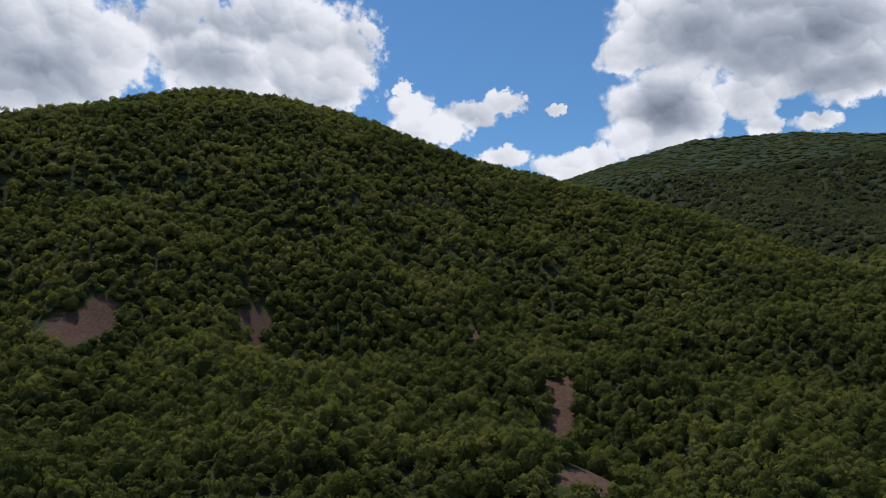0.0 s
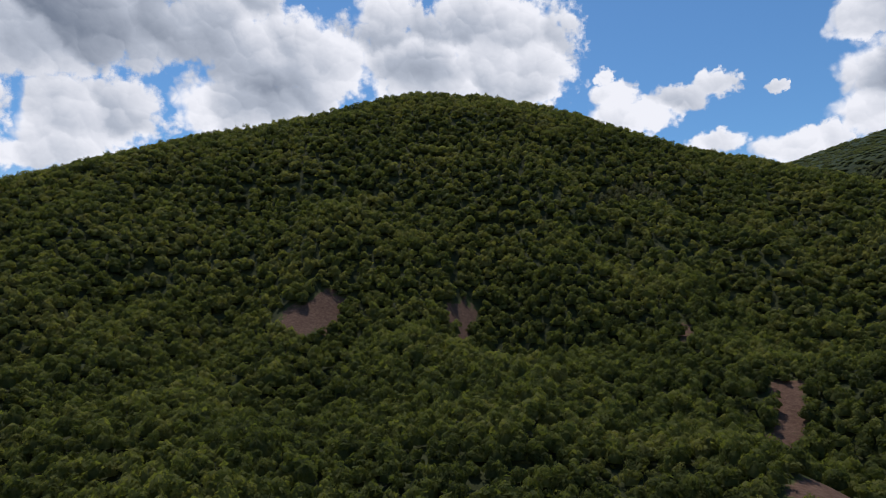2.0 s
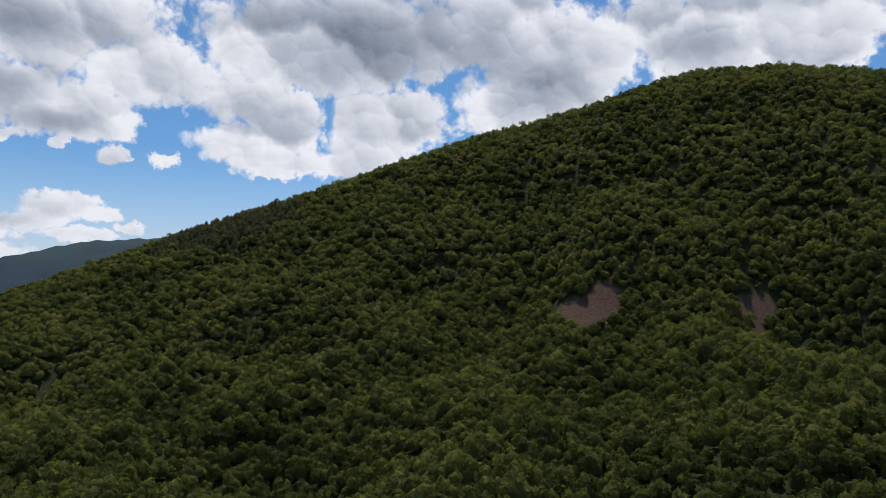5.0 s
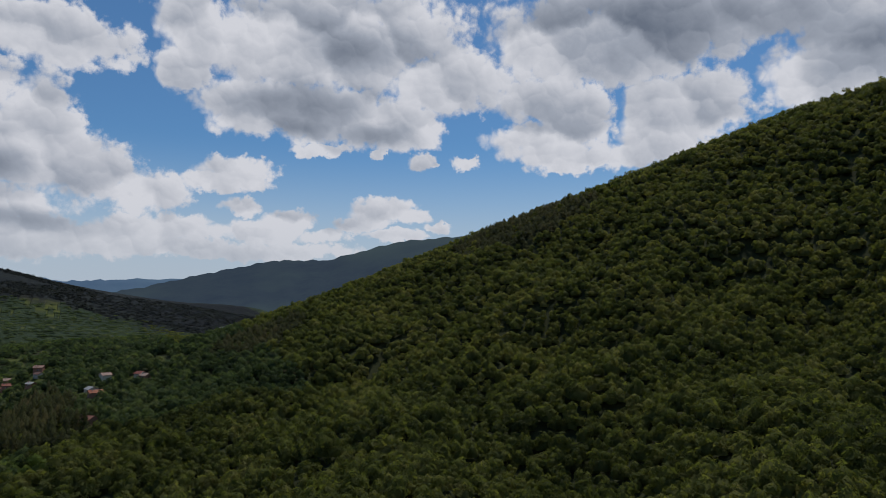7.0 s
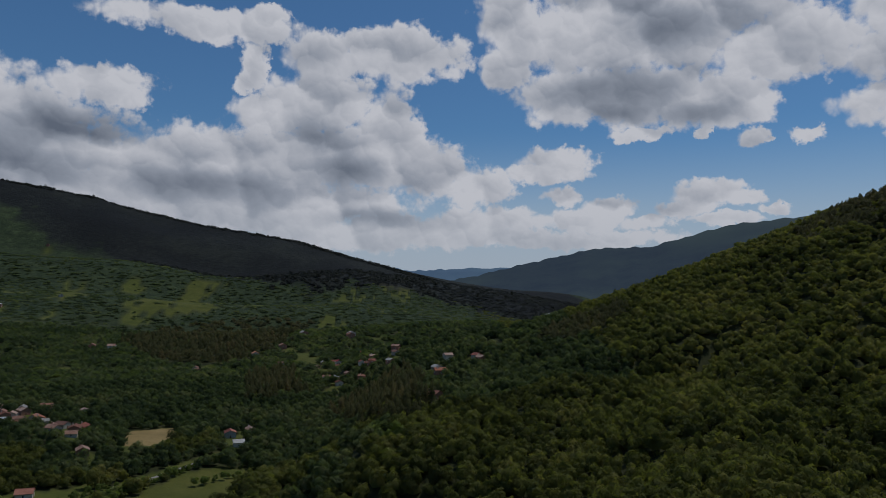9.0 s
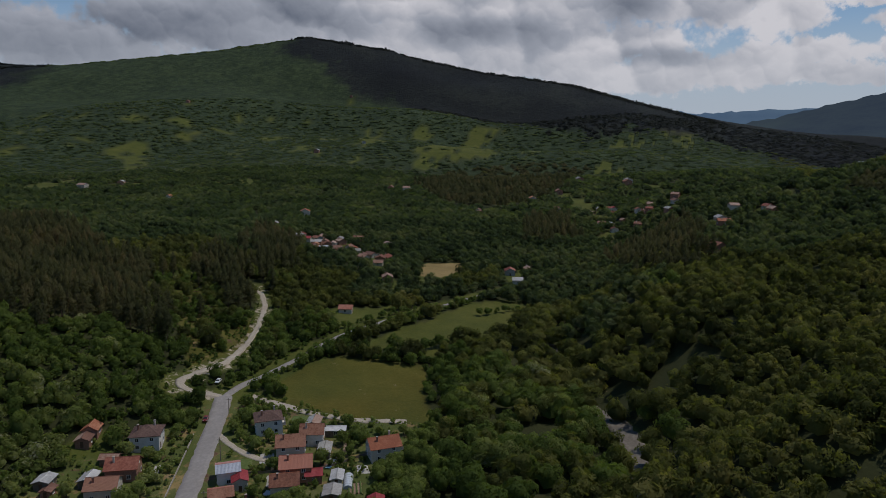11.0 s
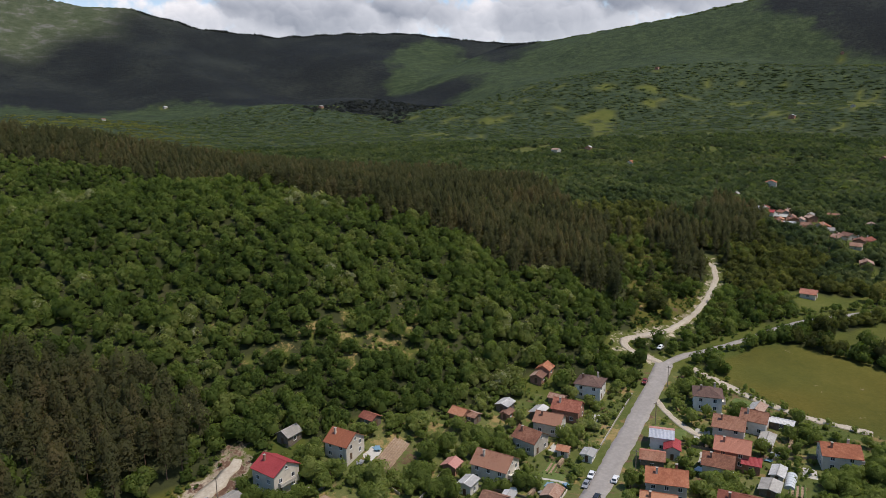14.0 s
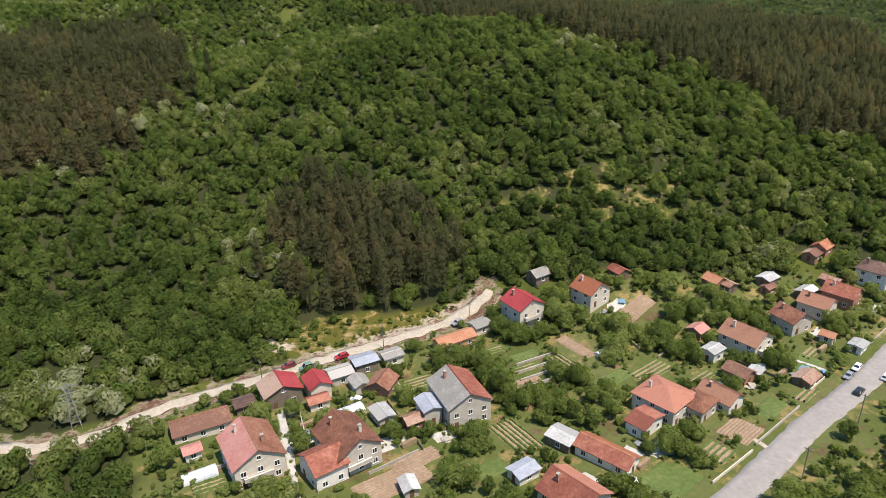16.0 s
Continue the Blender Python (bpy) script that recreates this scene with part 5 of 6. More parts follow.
house(-13.5, -171, 18, 5.5, 4.5, 2.8, .5, "grey", "beige", chimneys=0, name="shed")
house(-9.5, -156.5, 60, 6.5, 6, 2.8, 1.7, "brown", "brick", chimneys=0, name="shed")
house(-3.5, -158, 108, 5, 4, 2.6, .8, "grey", "grey", chimneys=0, name="shed")
house(-15, -138.5, 20, 4, 3.6, 2.4, 1.0, "rust", "brick", chimneys=0, name="shed")
house(-8, -142.5, 110, 5.5, 4, 2.6, .4, "sheet", "grey", chimneys=0, name="shed")
house(-11, -115, 100, 4, 3, 2.2, .5, "sheet", "grey", chimneys=0, name="shed")
house(-36, -115, 25, 5.5, 4, 2.4, .6, "blue", "white", chimneys=0, name="shed")
house(36, -136, 20, 3.5, 3, 2.5, .7, "rose", "white", chimneys=0, name="shed")
# above the gardens and along the asphalt road
house(-116.1, -158.2, 117, 11.5, 9.5, 5.2, 2.8, "brown", "beige", balcony=True, chimneys=1)
house(-104, -155, 27, 5, 4, 3.4, .5, "sheet", "white", chimneys=0, name="shed", label="pale lean-to with tin roof by a house")
house(-78, -133.5, 122, 11.5, 10.5, 5.0, 2.2, "red", "beige", hip=True, chimneys=1)
house(-85.5, -130.5, 122, 6.5, 7.5, 3.8, 1.6, "brown", "grey", hip=True, chimneys=0)
house(-69.5, -126.5, 122, 5.0, 8, 3.4, 1.0, "red", "white", chimneys=0, label="low whitewashed wing with patched red roof")
house(-93.5, -133.5, 118, 9, 6.5, 3.2, 1.8, "brown", "white", chimneys=1)
house(-105, -143.5, 118, 6.5, 5, 2.8, 1.2, "rust", "brick", chimneys=0, name="shed")
house(-56, -117, 128, 13, 5.5, 2.8, 1.5, "orange", "white", roof2="red", chimneys=0, name="barn", label="long whitewashed barn with red tiled roof")
house(-48.5, -124.5, 128, 6, 5, 2.8, .6, "sheet", "wood", chimneys=0, name="shed")
house(-43, -103, 122, 11, 9.5, 5.2, 2.8, "red", "beige", chimneys=1)
house(-135.6, -165.3, 105, 8.5, 8, 4.2, 2.4, "brown", "grey", chimneys=1)
house(-147.9, -170.1, 122, 9, 8, 4.0, 2.2, "brown", "beige", chimneys=1)
house(-158.6, -172.9, 122, 9.5, 7.5, 4.2, 2.4, "red", "brick", chimneys=1)
house(-175.6, -179.5, 122, 9.5, 9, 5.4, 2.2, "dark", "white", hip=True, chimneys=2)
house(-106.5, -167.9, 30, 4.5, 4.5, 2.6, 1.0, "rose", "brick", chimneys=0, name="shed")
house(-67, -203, 25, 6, 5, 2.9, 1.5, "grey", "wood", chimneys=0, name="shed")
house(-94, -199, 110, 5.5, 4.5, 2.5, 1.1, "red", "wood", chimneys=0, name="shed")
house(-123.4, -188.8, 110, 5.5, 5, 2.5, 1.4, "orange", "brick", chimneys=0, name="shed")
house(-126.7, -186.2, 110, 4.5, 4, 2.3, .7, "rust", "wood", chimneys=0, name="shed")
house(-141.2, -186.5, 25, 5.5, 4.5, 2.5, .7, "sheet", "wood", chimneys=0, name="shed")
house(-139, -182.5, 25, 4, 3, 2.2, .6, "rust", "brick", chimneys=0, name="shed")
house(-163.7, -195.3, 30, 5.5, 4.5, 2.5, 1.0, "rust", "brick", chimneys=0, name="shed")
house(-168.9, -197.6, 30, 5.5, 5, 2.6, 1.5, "orange", "brick", chimneys=0, name="shed")
house(-161.2, -181.3, 115, 5.5, 4, 2.5, .9, "rust", "brick", chimneys=0, name="shed")
house(-150.1, -178.5, 25, 6.5, 4, 2.5, .6, "sheet", "wood", chimneys=0, name="shed")
house(-141.3, -155.5, 122, 3.5, 3, 2.5, .9, "orange", "beige", chimneys=0, name="shed")
house(-146.5, -149.6, 30, 4.5, 3.5, 2.3, .3, "sheet", "white", chimneys=0, name="shed")
house(-121.5, -138, 30, 6, 4.5, 2.2, .8, "rust", "wood", chimneys=0, name="shed")
house(-110, -143.5, 35, 3.5, 3, 2.2, .4, "sheet", "grey", chimneys=0, name="shed")
# across the asphalt road
house(-205.5, -150.7, 130, 9.5, 9, 5.6, 2.1, "dark", "white", hip=True, balcony=True, chimneys=2)
house(-193.7, -132.9, 121, 9.5, 8, 5.0, 2.6, "brown", "beige", chimneys=1)
house(-204.9, -131.2, 115, 8, 6.5, 4.6, 2.4, "brown", "white", chimneys=1)
house(-183.0, -123.8, 122, 10, 9, 5.0, 2.4, "red", "brick", chimneys=1)
house(-183.1, -117.1, 122, 5, 5, 3.0, 1.2, "crimson", "brick", chimneys=0, name="shed")
house(-173.0, -121.4, 122, 8.5, 8, 4.4, 2.2, "orange", "beige", roof2="brown", chimneys=1)
house(-150.8, -122.4, 132, 11, 9, 5.4, 2.3, "orange", "grey", chimneys=2)
house(-171.4, -141.9, 130, 7, 7.5, 4.6, 1.2, "rose", "white", roof2="blue", chimneys=0)
house(-169.7, -136.1, 40, 6.5, 4.5, 3.6, 1.0, "crimson", "beige", chimneys=0)
house(-160.6, -136.1, 130, 7, 6.5, 3.2, 1.2, "red", "wood", roof2="brown", chimneys=0)
house(-207.4, -104.0, 132, 10.5, 8.5, 5.0, 2.3, "orange", "beige", balcony=True, chimneys=2)
house(-155.4, -101.7, 123, 10.5, 9, 5.2, 2.2, "red", "beige", balcony=True, chimneys=1)
house(-139, -115, 130, 9, 7, 4.8, 2.0, "orange", "grey", chimneys=1)
house(-173.3, -89.3, 30, 5.5, 4.5, 2.5, .9, "crimson", "white", chimneys=0, name="shed")
house(-215.3, -137.1, 20, 7, 4.5, 2.6, .9, "rust", "wood", roof2="sheet", chimneys=0, name="shed")
house(-213.7, -126.7, 115, 7, 4, 2.6, .6, "sheet", "wood", chimneys=0, name="shed")
house(-199.7, -123.0, 25, 8, 4, 2.4, .5, "grey", "wood", chimneys=0, name="shed")
house(-186.0, -110.1, 25, 6.5, 3.5, 2.2, .5, "sheet", "grey", chimneys=0, name="shed")
house(-175.9, -106.0, 25, 6.5, 5, 2.2, .6, "grey", "wood", chimneys=0, name="shed")
house(-210.8, -81.5, 120, 6, 5, 2.6, .9, "rose", "brick", chimneys=0, name="shed")

for _k, (_x, _y, _a, _r) in enumerate(FARMS + HAMLET + UPLAND):
    _s = .82 if abs(_x) + abs(_y) < 1300 else 1.35
    house(_x, _y, _a, (9 + _k % 4) * _s, (7.5 + _k % 3) * _s, (3.2 + .9 * (_k % 3)) * _s, 2.0 * _s, _r, ("beige", "brick", "grey", "brick")[_k % 4], chimneys=_k % 2, group="houses across the valley", simple=True)


# ---- gardens ----
HOMES = list(BUILT)
BEDS = [  # x, y, length, width, turn, kind
    (-93, -183, 17, 6, 32, "soil"), (-68, -169, 15, 5, 112, "soil"), (-92, -121.5, 10.5, 8, 32, "soil"), (-82, -115, 7.5, 7, 32, "crop"), (-38.5, -129.5, 14, 7.5, 112, "crop"), (-50, -160, 9, 4, 20, "crop"), (-52, -167, 10, 4.5, 20, "lawn"), (-48, -153, 10, 3.5, 20, "soil"),
    (-8, -118.5, 18, 8, 24, "soil"), (-68, -107.5, 13, 8, 32, "lawn"), (-105, -129, 12, 6, 32, "lawn"), (-128, -147, 12, 9, 32, "lawn"), (-148, -152, 11, 10, 32, "lawn"), (-118, -133, 10, 4, 32, "crop"), (-180, -146, 12, 8, 125, "lawn"), (-166, -104, 10, 8, 30, "lawn"), (-183, -102, 9, 5, 30, "crop"), (-152, -145, 8, 3, 32, "crop"),
    (27, -137, 9, 5, 20, "lawn"), (31, -125, 8, 4, 20, "crop"), (-20, -158, 9, 7, 20, "crop"), (-84, -152, 14, 7, 30, "crop"), (-72, -150, 13, 6, 30, "lawn"), (-30, -119, 8, 6, 20, "lawn"), (-136, -169, 8, 5, 30, "crop"), (-212, -108, 10, 7, 30, "crop"), (-219, -145, 9, 5, 110, "lawn"),
    (-65, -109, 12, 7, 32, "lawn"), (-14, -125, 13, 5, 28, "soil"), (-62, -160, 12, 6, 110, "crop"), (-44, -172, 8, 4, 20, "crop"), (-96, -146, 10, 4, 30, "crop"), (-133, -152, 8, 4, 30, "crop"), (-190, -128, 7, 4, 30, "soil"),
]
for _x, _y, _l, _w, _a, _k in BEDS:
    if any(math.hypot(_x - a, _y - b) < r * .5 for a, b, r in BUILT) or off_line(np.array([_x]), np.array([_y]), MAIN_ROAD)[0] < 4.6 + min(_l, _w) * .5:
        continue
    s = Shape()
    rows = max(2, int(_w / (1.25 if _k == "crop" else .75))) if _k != "lawn" else 3
    cs, sn = math.cos(radians(_a)), math.sin(radians(_a))
    steps = max(2, int(_l / 1.2))
    zc = ground_at(_x, _y)
    rng = np.random.RandomState(int(abs(_x * 7 + _y)))
    up_at = lambda px, py: ground_at(_x + cs * px - sn * py, _y + sn * px + cs * py) - zc
    pts, n = [], rows * 2 + 1
    for j in range(n):
        for i in range(steps + 1):
            px, py = (i / steps - .5) * _l + rng.uniform(-.2, .2), (j / (n - 1) - .5) * _w + rng.uniform(-.05, .05) * (4 if j in (0, n - 1) else 1)
            up = (-.12 if j in (0, n - 1) or i in (0, steps) else .13 + (.16 if _k == "soil" else .05) * (j % 2))
            pts.append((px, py, up_at(px, py) + up))
    q = steps + 1
    s.add(pts, [(j * q + i, j * q + i + 1, (j + 1) * q + i + 1, (j + 1) * q + i) for j in range(n - 1) for i in range(steps)])
    ob = new("garden_bed" if _k != "lawn" else "lawn", s.mesh("garden_bed", mat_lawn if _k == "lawn" else mat_soil))
    ob.matrix_basis = pose(_x, _y, zc, 0, 0, _a)
    tagged(ob, {"soil": "tilled brown earth plot in a garden", "crop": "earth plot with green vegetable rows", "lawn": "mown green lawn behind the houses"}[_k], "garden plot", "garden plots")
    if _k == "crop":
        for j in range(rows):
            leafy, py = Shape(), ((j + .5) / rows - .5) * _w
            m = max(3, int(_l / .55))
            tall = rng.uniform(.45, .8)
            ring = []
            for i in range(m + 1):
                px, fat, hi = (i / m - .5) * (_l - .8), rng.uniform(.18, .42), tall * rng.uniform(.55, 1.2)
                z = up_at(px, py) + .08
                ring += [(px, py - fat, z), (px + .1, py - fat * .6, z + hi * .8), (px, py + fat * .3, z + hi), (px - .1, py + fat, z)]
            leafy.add(ring, [(4 * i + c, 4 * i + 4 + c, 4 * i + 5 + c, 4 * i + 1 + c) for i in range(m) for c in range(3)])
            part("crop_strip", leafy, mat_crop, ob)
    BUILT.append((_x, _y, max(_l, _w) * .46))


# ---- yards and their clutter ----
YARDS = [(12, -138, 10, 6, 20), (-9, -133, 9, 6, 24), (-22, -133, 7, 5, 13), (-36, -148, 6, 8, 13), (-62, -118, 7, 6, 32), (-70, -119, 9, 5, 32), (-102, -142, 8, 6, 30), (-122, -151, 8, 5, 27), (-142, -160, 6, 5, 30), (-166, -167, 7, 4, 32), (-188, -139, 8, 6, 30), (-177, -129, 8, 5, 30), (-158, -112, 8, 5, 36), (-48, -110, 9, 6, 30), (4, -165, 16, 4, 20), (-68, -181, 8, 5, 20), (-88, -186, 7, 5, 25), (-196, -106, 7, 5, 35)]
for _x, _y, _l, _w, _a in YARDS:
    rng = np.random.RandomState(int(abs(_x * 3 + _y * 5)))
    cs, sn, zc = math.cos(radians(_a)), math.sin(radians(_a)), ground_at(_x, _y)
    nx, ny = int(_l / 1.2), int(_w / 1.2)
    pts = []
    for j in range(ny + 1):
        for i in range(nx + 1):
            e = (i in (0, nx)) or (j in (0, ny))
            px, py = (i / nx - .5) * _l + (rng.uniform(-.5, .5) if e else 0), (j / ny - .5) * _w + (rng.uniform(-.5, .5) if e else 0)
            pts.append((px, py, ground_at(_x + cs * px - sn * py, _y + sn * px + cs * py) - zc + (-.08 if e else .09)))
    ob = new("yard", Shape().add(pts, [(j * (nx + 1) + i, j * (nx + 1) + i + 1, (j + 1) * (nx + 1) + i + 1, (j + 1) * (nx + 1) + i) for j in range(ny) for i in range(nx)]).mesh("yard", mat_concrete))
    ob.matrix_basis = pose(_x, _y, zc, 0, 0, _a)
    tagged(ob, "pale worn concrete yard beside a house", "yard", "yards")


def beside(x, y):
    """The spot moved out of any house that stands on it."""
    for a, b, r in HOMES:
        d = math.hypot(x - a, y - b)
        if d < r:
            x, y = a + (x - a) * r / max(d, .1), b + (y - b) * r / max(d, .1)
    return x, y


def woodpile(x, y, yaw, l):
    x, y = beside(x, y)
    s = Shape()
    rng = np.random.RandomState(int(abs(x * 11 + y)))
    for r in range(5):
        for k in range(int(l / .3)):
            px = -l / 2 + k * .3 + .15 * (r % 2)
            s.tube((px, -.5 + rng.uniform(-.06, .06), .16 + r * .26), (px, .5 + rng.uniform(-.06, .06), .16 + r * .26), .14, .14, 6)
    ob = new("woodpile", s.mesh("woodpile", mat_log))
    ob.matrix_basis = pose(x, y, ground_at(x, y), 0, 0, yaw)
    tagged(ob, "stacked firewood logs in a yard", "woodpile", "woodpiles")


def sheet_heap(x, y, yaw, mat, label):
    x, y = beside(x, y)
    rng = np.random.RandomState(int(abs(x * 5 + y * 3)))
    ob = thing("scrap_heap", label, "scrap heap", pose(x, y, ground_at(x, y), 0, 0, yaw), "scrap heaps")
    for k in range(4):
        a, b, z = rng.uniform(.7, 1.5), rng.uniform(.5, 1.0), .1 + .14 * k
        m = pose(rng.uniform(-.5, .5), rng.uniform(-.4, .4), z, rng.uniform(-4, 4), rng.uniform(-4, 4), rng.uniform(-40, 40))
        part("sheet", Shape().box(-a, -b, 0, a, b, .1), mat, ob, at=m)


for _x, _y, _a, _l in ((11, -143, 20, 5), (-13, -131, 24, 4), (-62, -114, 32, 4), (-101, -140, 30, 5), (-118, -143, 27, 4), (-137, -152, 30, 4), (-183, -133, 30, 4), (-155, -111, 36, 4), (-52, -108, 30, 5), (-71, -183, 20, 4), (-205, -118, 25, 6), (-208, -130, 25, 5)):
    woodpile(_x, _y, _a, _l)
for _k, (_x, _y) in enumerate(((9, -140), (-7, -146), (-22, -131), (-58, -111), (-66, -121), (-71, -117), (-106, -139), (-115, -148), (-121, -141), (-126, -144), (-158, -165), (-170, -125), (-196, -118), (-192, -117), (-200, -119), (-61, -192), (-83, -184), (-90, -187), (14, -149), (-2, -153), (28, -143), (-130, -141), (-107, -158), (-100, -159))):
    sheet_heap(_x, _y, 37 * _k, (mat_metal, mat_tarp, mat_stone, mat_frame)[_k % 4], ("heap of grey metal sheets in a yard", "heap under faded blue plastic sheet", "heap of rubble stone beside a house", "stack of pale boards in a yard")[_k % 4])


# ---- garden and field trees ----
def crown_mesh(seed, leaves):
    v, f, ragged = broadleaf(seed, leaves, 2, 6, 9, .10)
    return grid_mesh("crown", v, f, [leaf_own], (("ragged", ragged),), True)


def trunk_mesh(seed):
    rng = np.random.RandomState(seed)
    s = Shape().tube((0, 0, -.06), (0, 0, .30), .035, .022, 7)
    for k in range(4):
        a = 1.57 * k + rng.uniform(-.4, .4)
        s.tube((0, 0, .26 + .03 * k), (math.cos(a) * .22, math.sin(a) * .22, .5 + .05 * k), .014, .005, 5)
    return s.mesh("trunk", mat_bark)


PROTO = []
for _k in range(6):
    t = thing("tree", "leafy fruit tree standing in a village garden", "tree", pose(-30, -95, 0), "garden trees")
    part("trunk", trunk_mesh(_k), None, t)
    part("crown", crown_mesh(200 + _k, 70), None, t)
    PROTO.append(t)


def garden_trees():
    rng = np.random.RandomState(31)
    done = []
    tries = 0
    while len(done) < 300 and tries < 9000:
        tries += 1
        x, y = rng.uniform(-238, 76), rng.uniform(-203, -52)
        p = (np.array([x]), np.array([y]))
        if not inside(*p, VILLAGE)[0]:
            continue
        if off_line(*p, MAIN_ROAD)[0] < 7.5 or off_line(*p, DIRT_ROAD)[0] < 5.5 or off_line(*p, VALLEY_ROAD)[0] < 6 or off_line(*p, LANE)[0] < 3.4 or off_line(*p, TRACK)[0] < 4:
            continue
        wide = rng.uniform(2.4, 6.2)
        grove = (-112 < x < -30 and -186 < y < -136) or y > -96 or (-30 < x < 15 and y > -112)
        if grove:
            wide *= 1.5
        if any(math.hypot(x - a, y - b) < r * .9 + wide * .5 for a, b, r in BUILT):
            continue
        if any(math.hypot(x - a, y - b) < (wide + w) * .30 for a, b, w in done):
            continue
        done.append((x, y, wide))
    for k, (x, y, wide) in enumerate(done):
        high = wide * rng.uniform(.85, 1.2)
        m = pose(x, y, ground_at(x, y), 0, 0, rng.uniform(0, 360)) @ Matrix.Diagonal((wide, wide, high, 1))
        if k < len(PROTO):
            PROTO[k].matrix_basis = m
        else:
            copy_thing(PROTO[k % len(PROTO)], Matrix(m) @ Matrix.Diagonal((*[1 / v for v in PROTO[k % len(PROTO)].scale], 1)))
    # wild growth between the gardens
    n = 1500
    x, y = rng.uniform(-236, 46, n * 4), rng.uniform(-204, -54, n * 4)
    ok = inside(x, y, VILLAGE) & (off_line(x, y, MAIN_ROAD) > 8) & (off_line(x, y, DIRT_ROAD) > 7) & (off_line(x, y, LANE) > 4) & (off_line(x, y, TRACK) > 5) & (wave(x, y, 38, 61) + .5 * wave(x, y, 14, 62) + .9 * ((x < -32) & (x > -112) & (y < -136)) + 1.3 * (y > -98) > .3)
    for a, b, r in BUILT:
        ok &= np.hypot(x - a, y - b) > r + 2.5
    x, y = x[ok][:n], y[ok][:n]
    w = rng.uniform(3.0, 7.5, len(x))
    plant("thicket", "tangled young trees and bushes between the gardens", LEAF_0, x, y, floor_at(x, y) - .5, w * rng.uniform(.75, 1.1, len(x)), w, leaf_thicket, rng)
    # low shrubs, vines and beanpoles between them
    n = 3900
    x, y = rng.uniform(-236, 74, n * 3), rng.uniform(-200, -54, n * 3)
    ok = inside(x, y, VILLAGE) & (off_line(x, y, MAIN_ROAD) > 6.5) & (off_line(x, y, DIRT_ROAD) > 4.5) & (off_line(x, y, LANE) > 2.2) & (off_line(x, y, VALLEY_ROAD) > 5)
    for a, b, r in BUILT:
        ok &= np.hypot(x - a, y - b) > r
    x, y = x[ok][:n], y[ok][:n]
    w = rng.uniform(.8, 1.0, len(x)) * rng.choice([1.2, 1.8, 2.6, 3.8], len(x), p=[.35, .3, .22, .13])
    plant("garden_shrubs", "low green shrubs and vines in the gardens", LEAF_2, x, y, floor_at(x, y) - .2, w * rng.uniform(.7, 1.1, len(x)), w, leaf_thicket, rng)


garden_trees()


def hedge(line, seed, name="hedge", label="uneven hedgerow of bushes beside a meadow", gap=2.6, lo=2.5, hi=6.0):
    rng = np.random.RandomState(seed)
    c = np.array(line, float)
    p = np.concatenate([a + (b - a) * np.linspace(0, 1, max(2, int(np.hypot(*(b - a)) / gap)))[:-1, None] for a, b in zip(c, c[1:])])
    p = p + rng.uniform(-1.3, 1.3, p.shape)
    w = rng.uniform(lo, hi, len(p))
    plant(name, label, LEAF_0, p[:, 0], p[:, 1], floor_at(p[:, 0], p[:, 1]) - .4, w * rng.uniform(.8, 1.2, len(p)), w, leaf_bright, rng)


hedge([(-226, -186), (-252, -189), (-290, -189), (-330, -182), (-380, -168)], 1)
hedge([(-288, -164), (-288, -142), (-297, -124), (-306, -112)], 2)
hedge([(-240, -180), (-262, -175), (-285, -172)], 3, lo=2, hi=4)
hedge([(-205, -180), (-188, -172), (-170, -164)], 4, lo=1.5, hi=3.5)
hedge([(24, -180), (14, -196), (2, -199), (-14, -196)], 6, lo=1.5, hi=4.5, gap=3.5, name="bushes", label="loose bushes on the bare bank")
hedge([(52, -164), (40, -168), (30, -172)], 7, lo=2.5, hi=5.5, gap=3, name="bushes", label="bushes along the dusty road")
hedge([(-264, -175), (-300, -173), (-345, -165), (-400, -153), (-470, -133)], 8, lo=3.5, hi=7.5, gap=2.7, label="bushes and small trees beside the valley road")
hedge([(-300, -140), (-312, -132), (-335, -124), (-352, -128)], 9, lo=3, hi=8, gap=3.2, label="clump of trees between two meadows")
hedge([(-395, -130), (-412, -122), (-425, -112)], 10, lo=3, hi=7, gap=3, label="bushes at the meadow's edge")
hedge([(60, -142), (40, -153), (20, -163)], 5, lo=1.2, hi=2.6, gap=5)


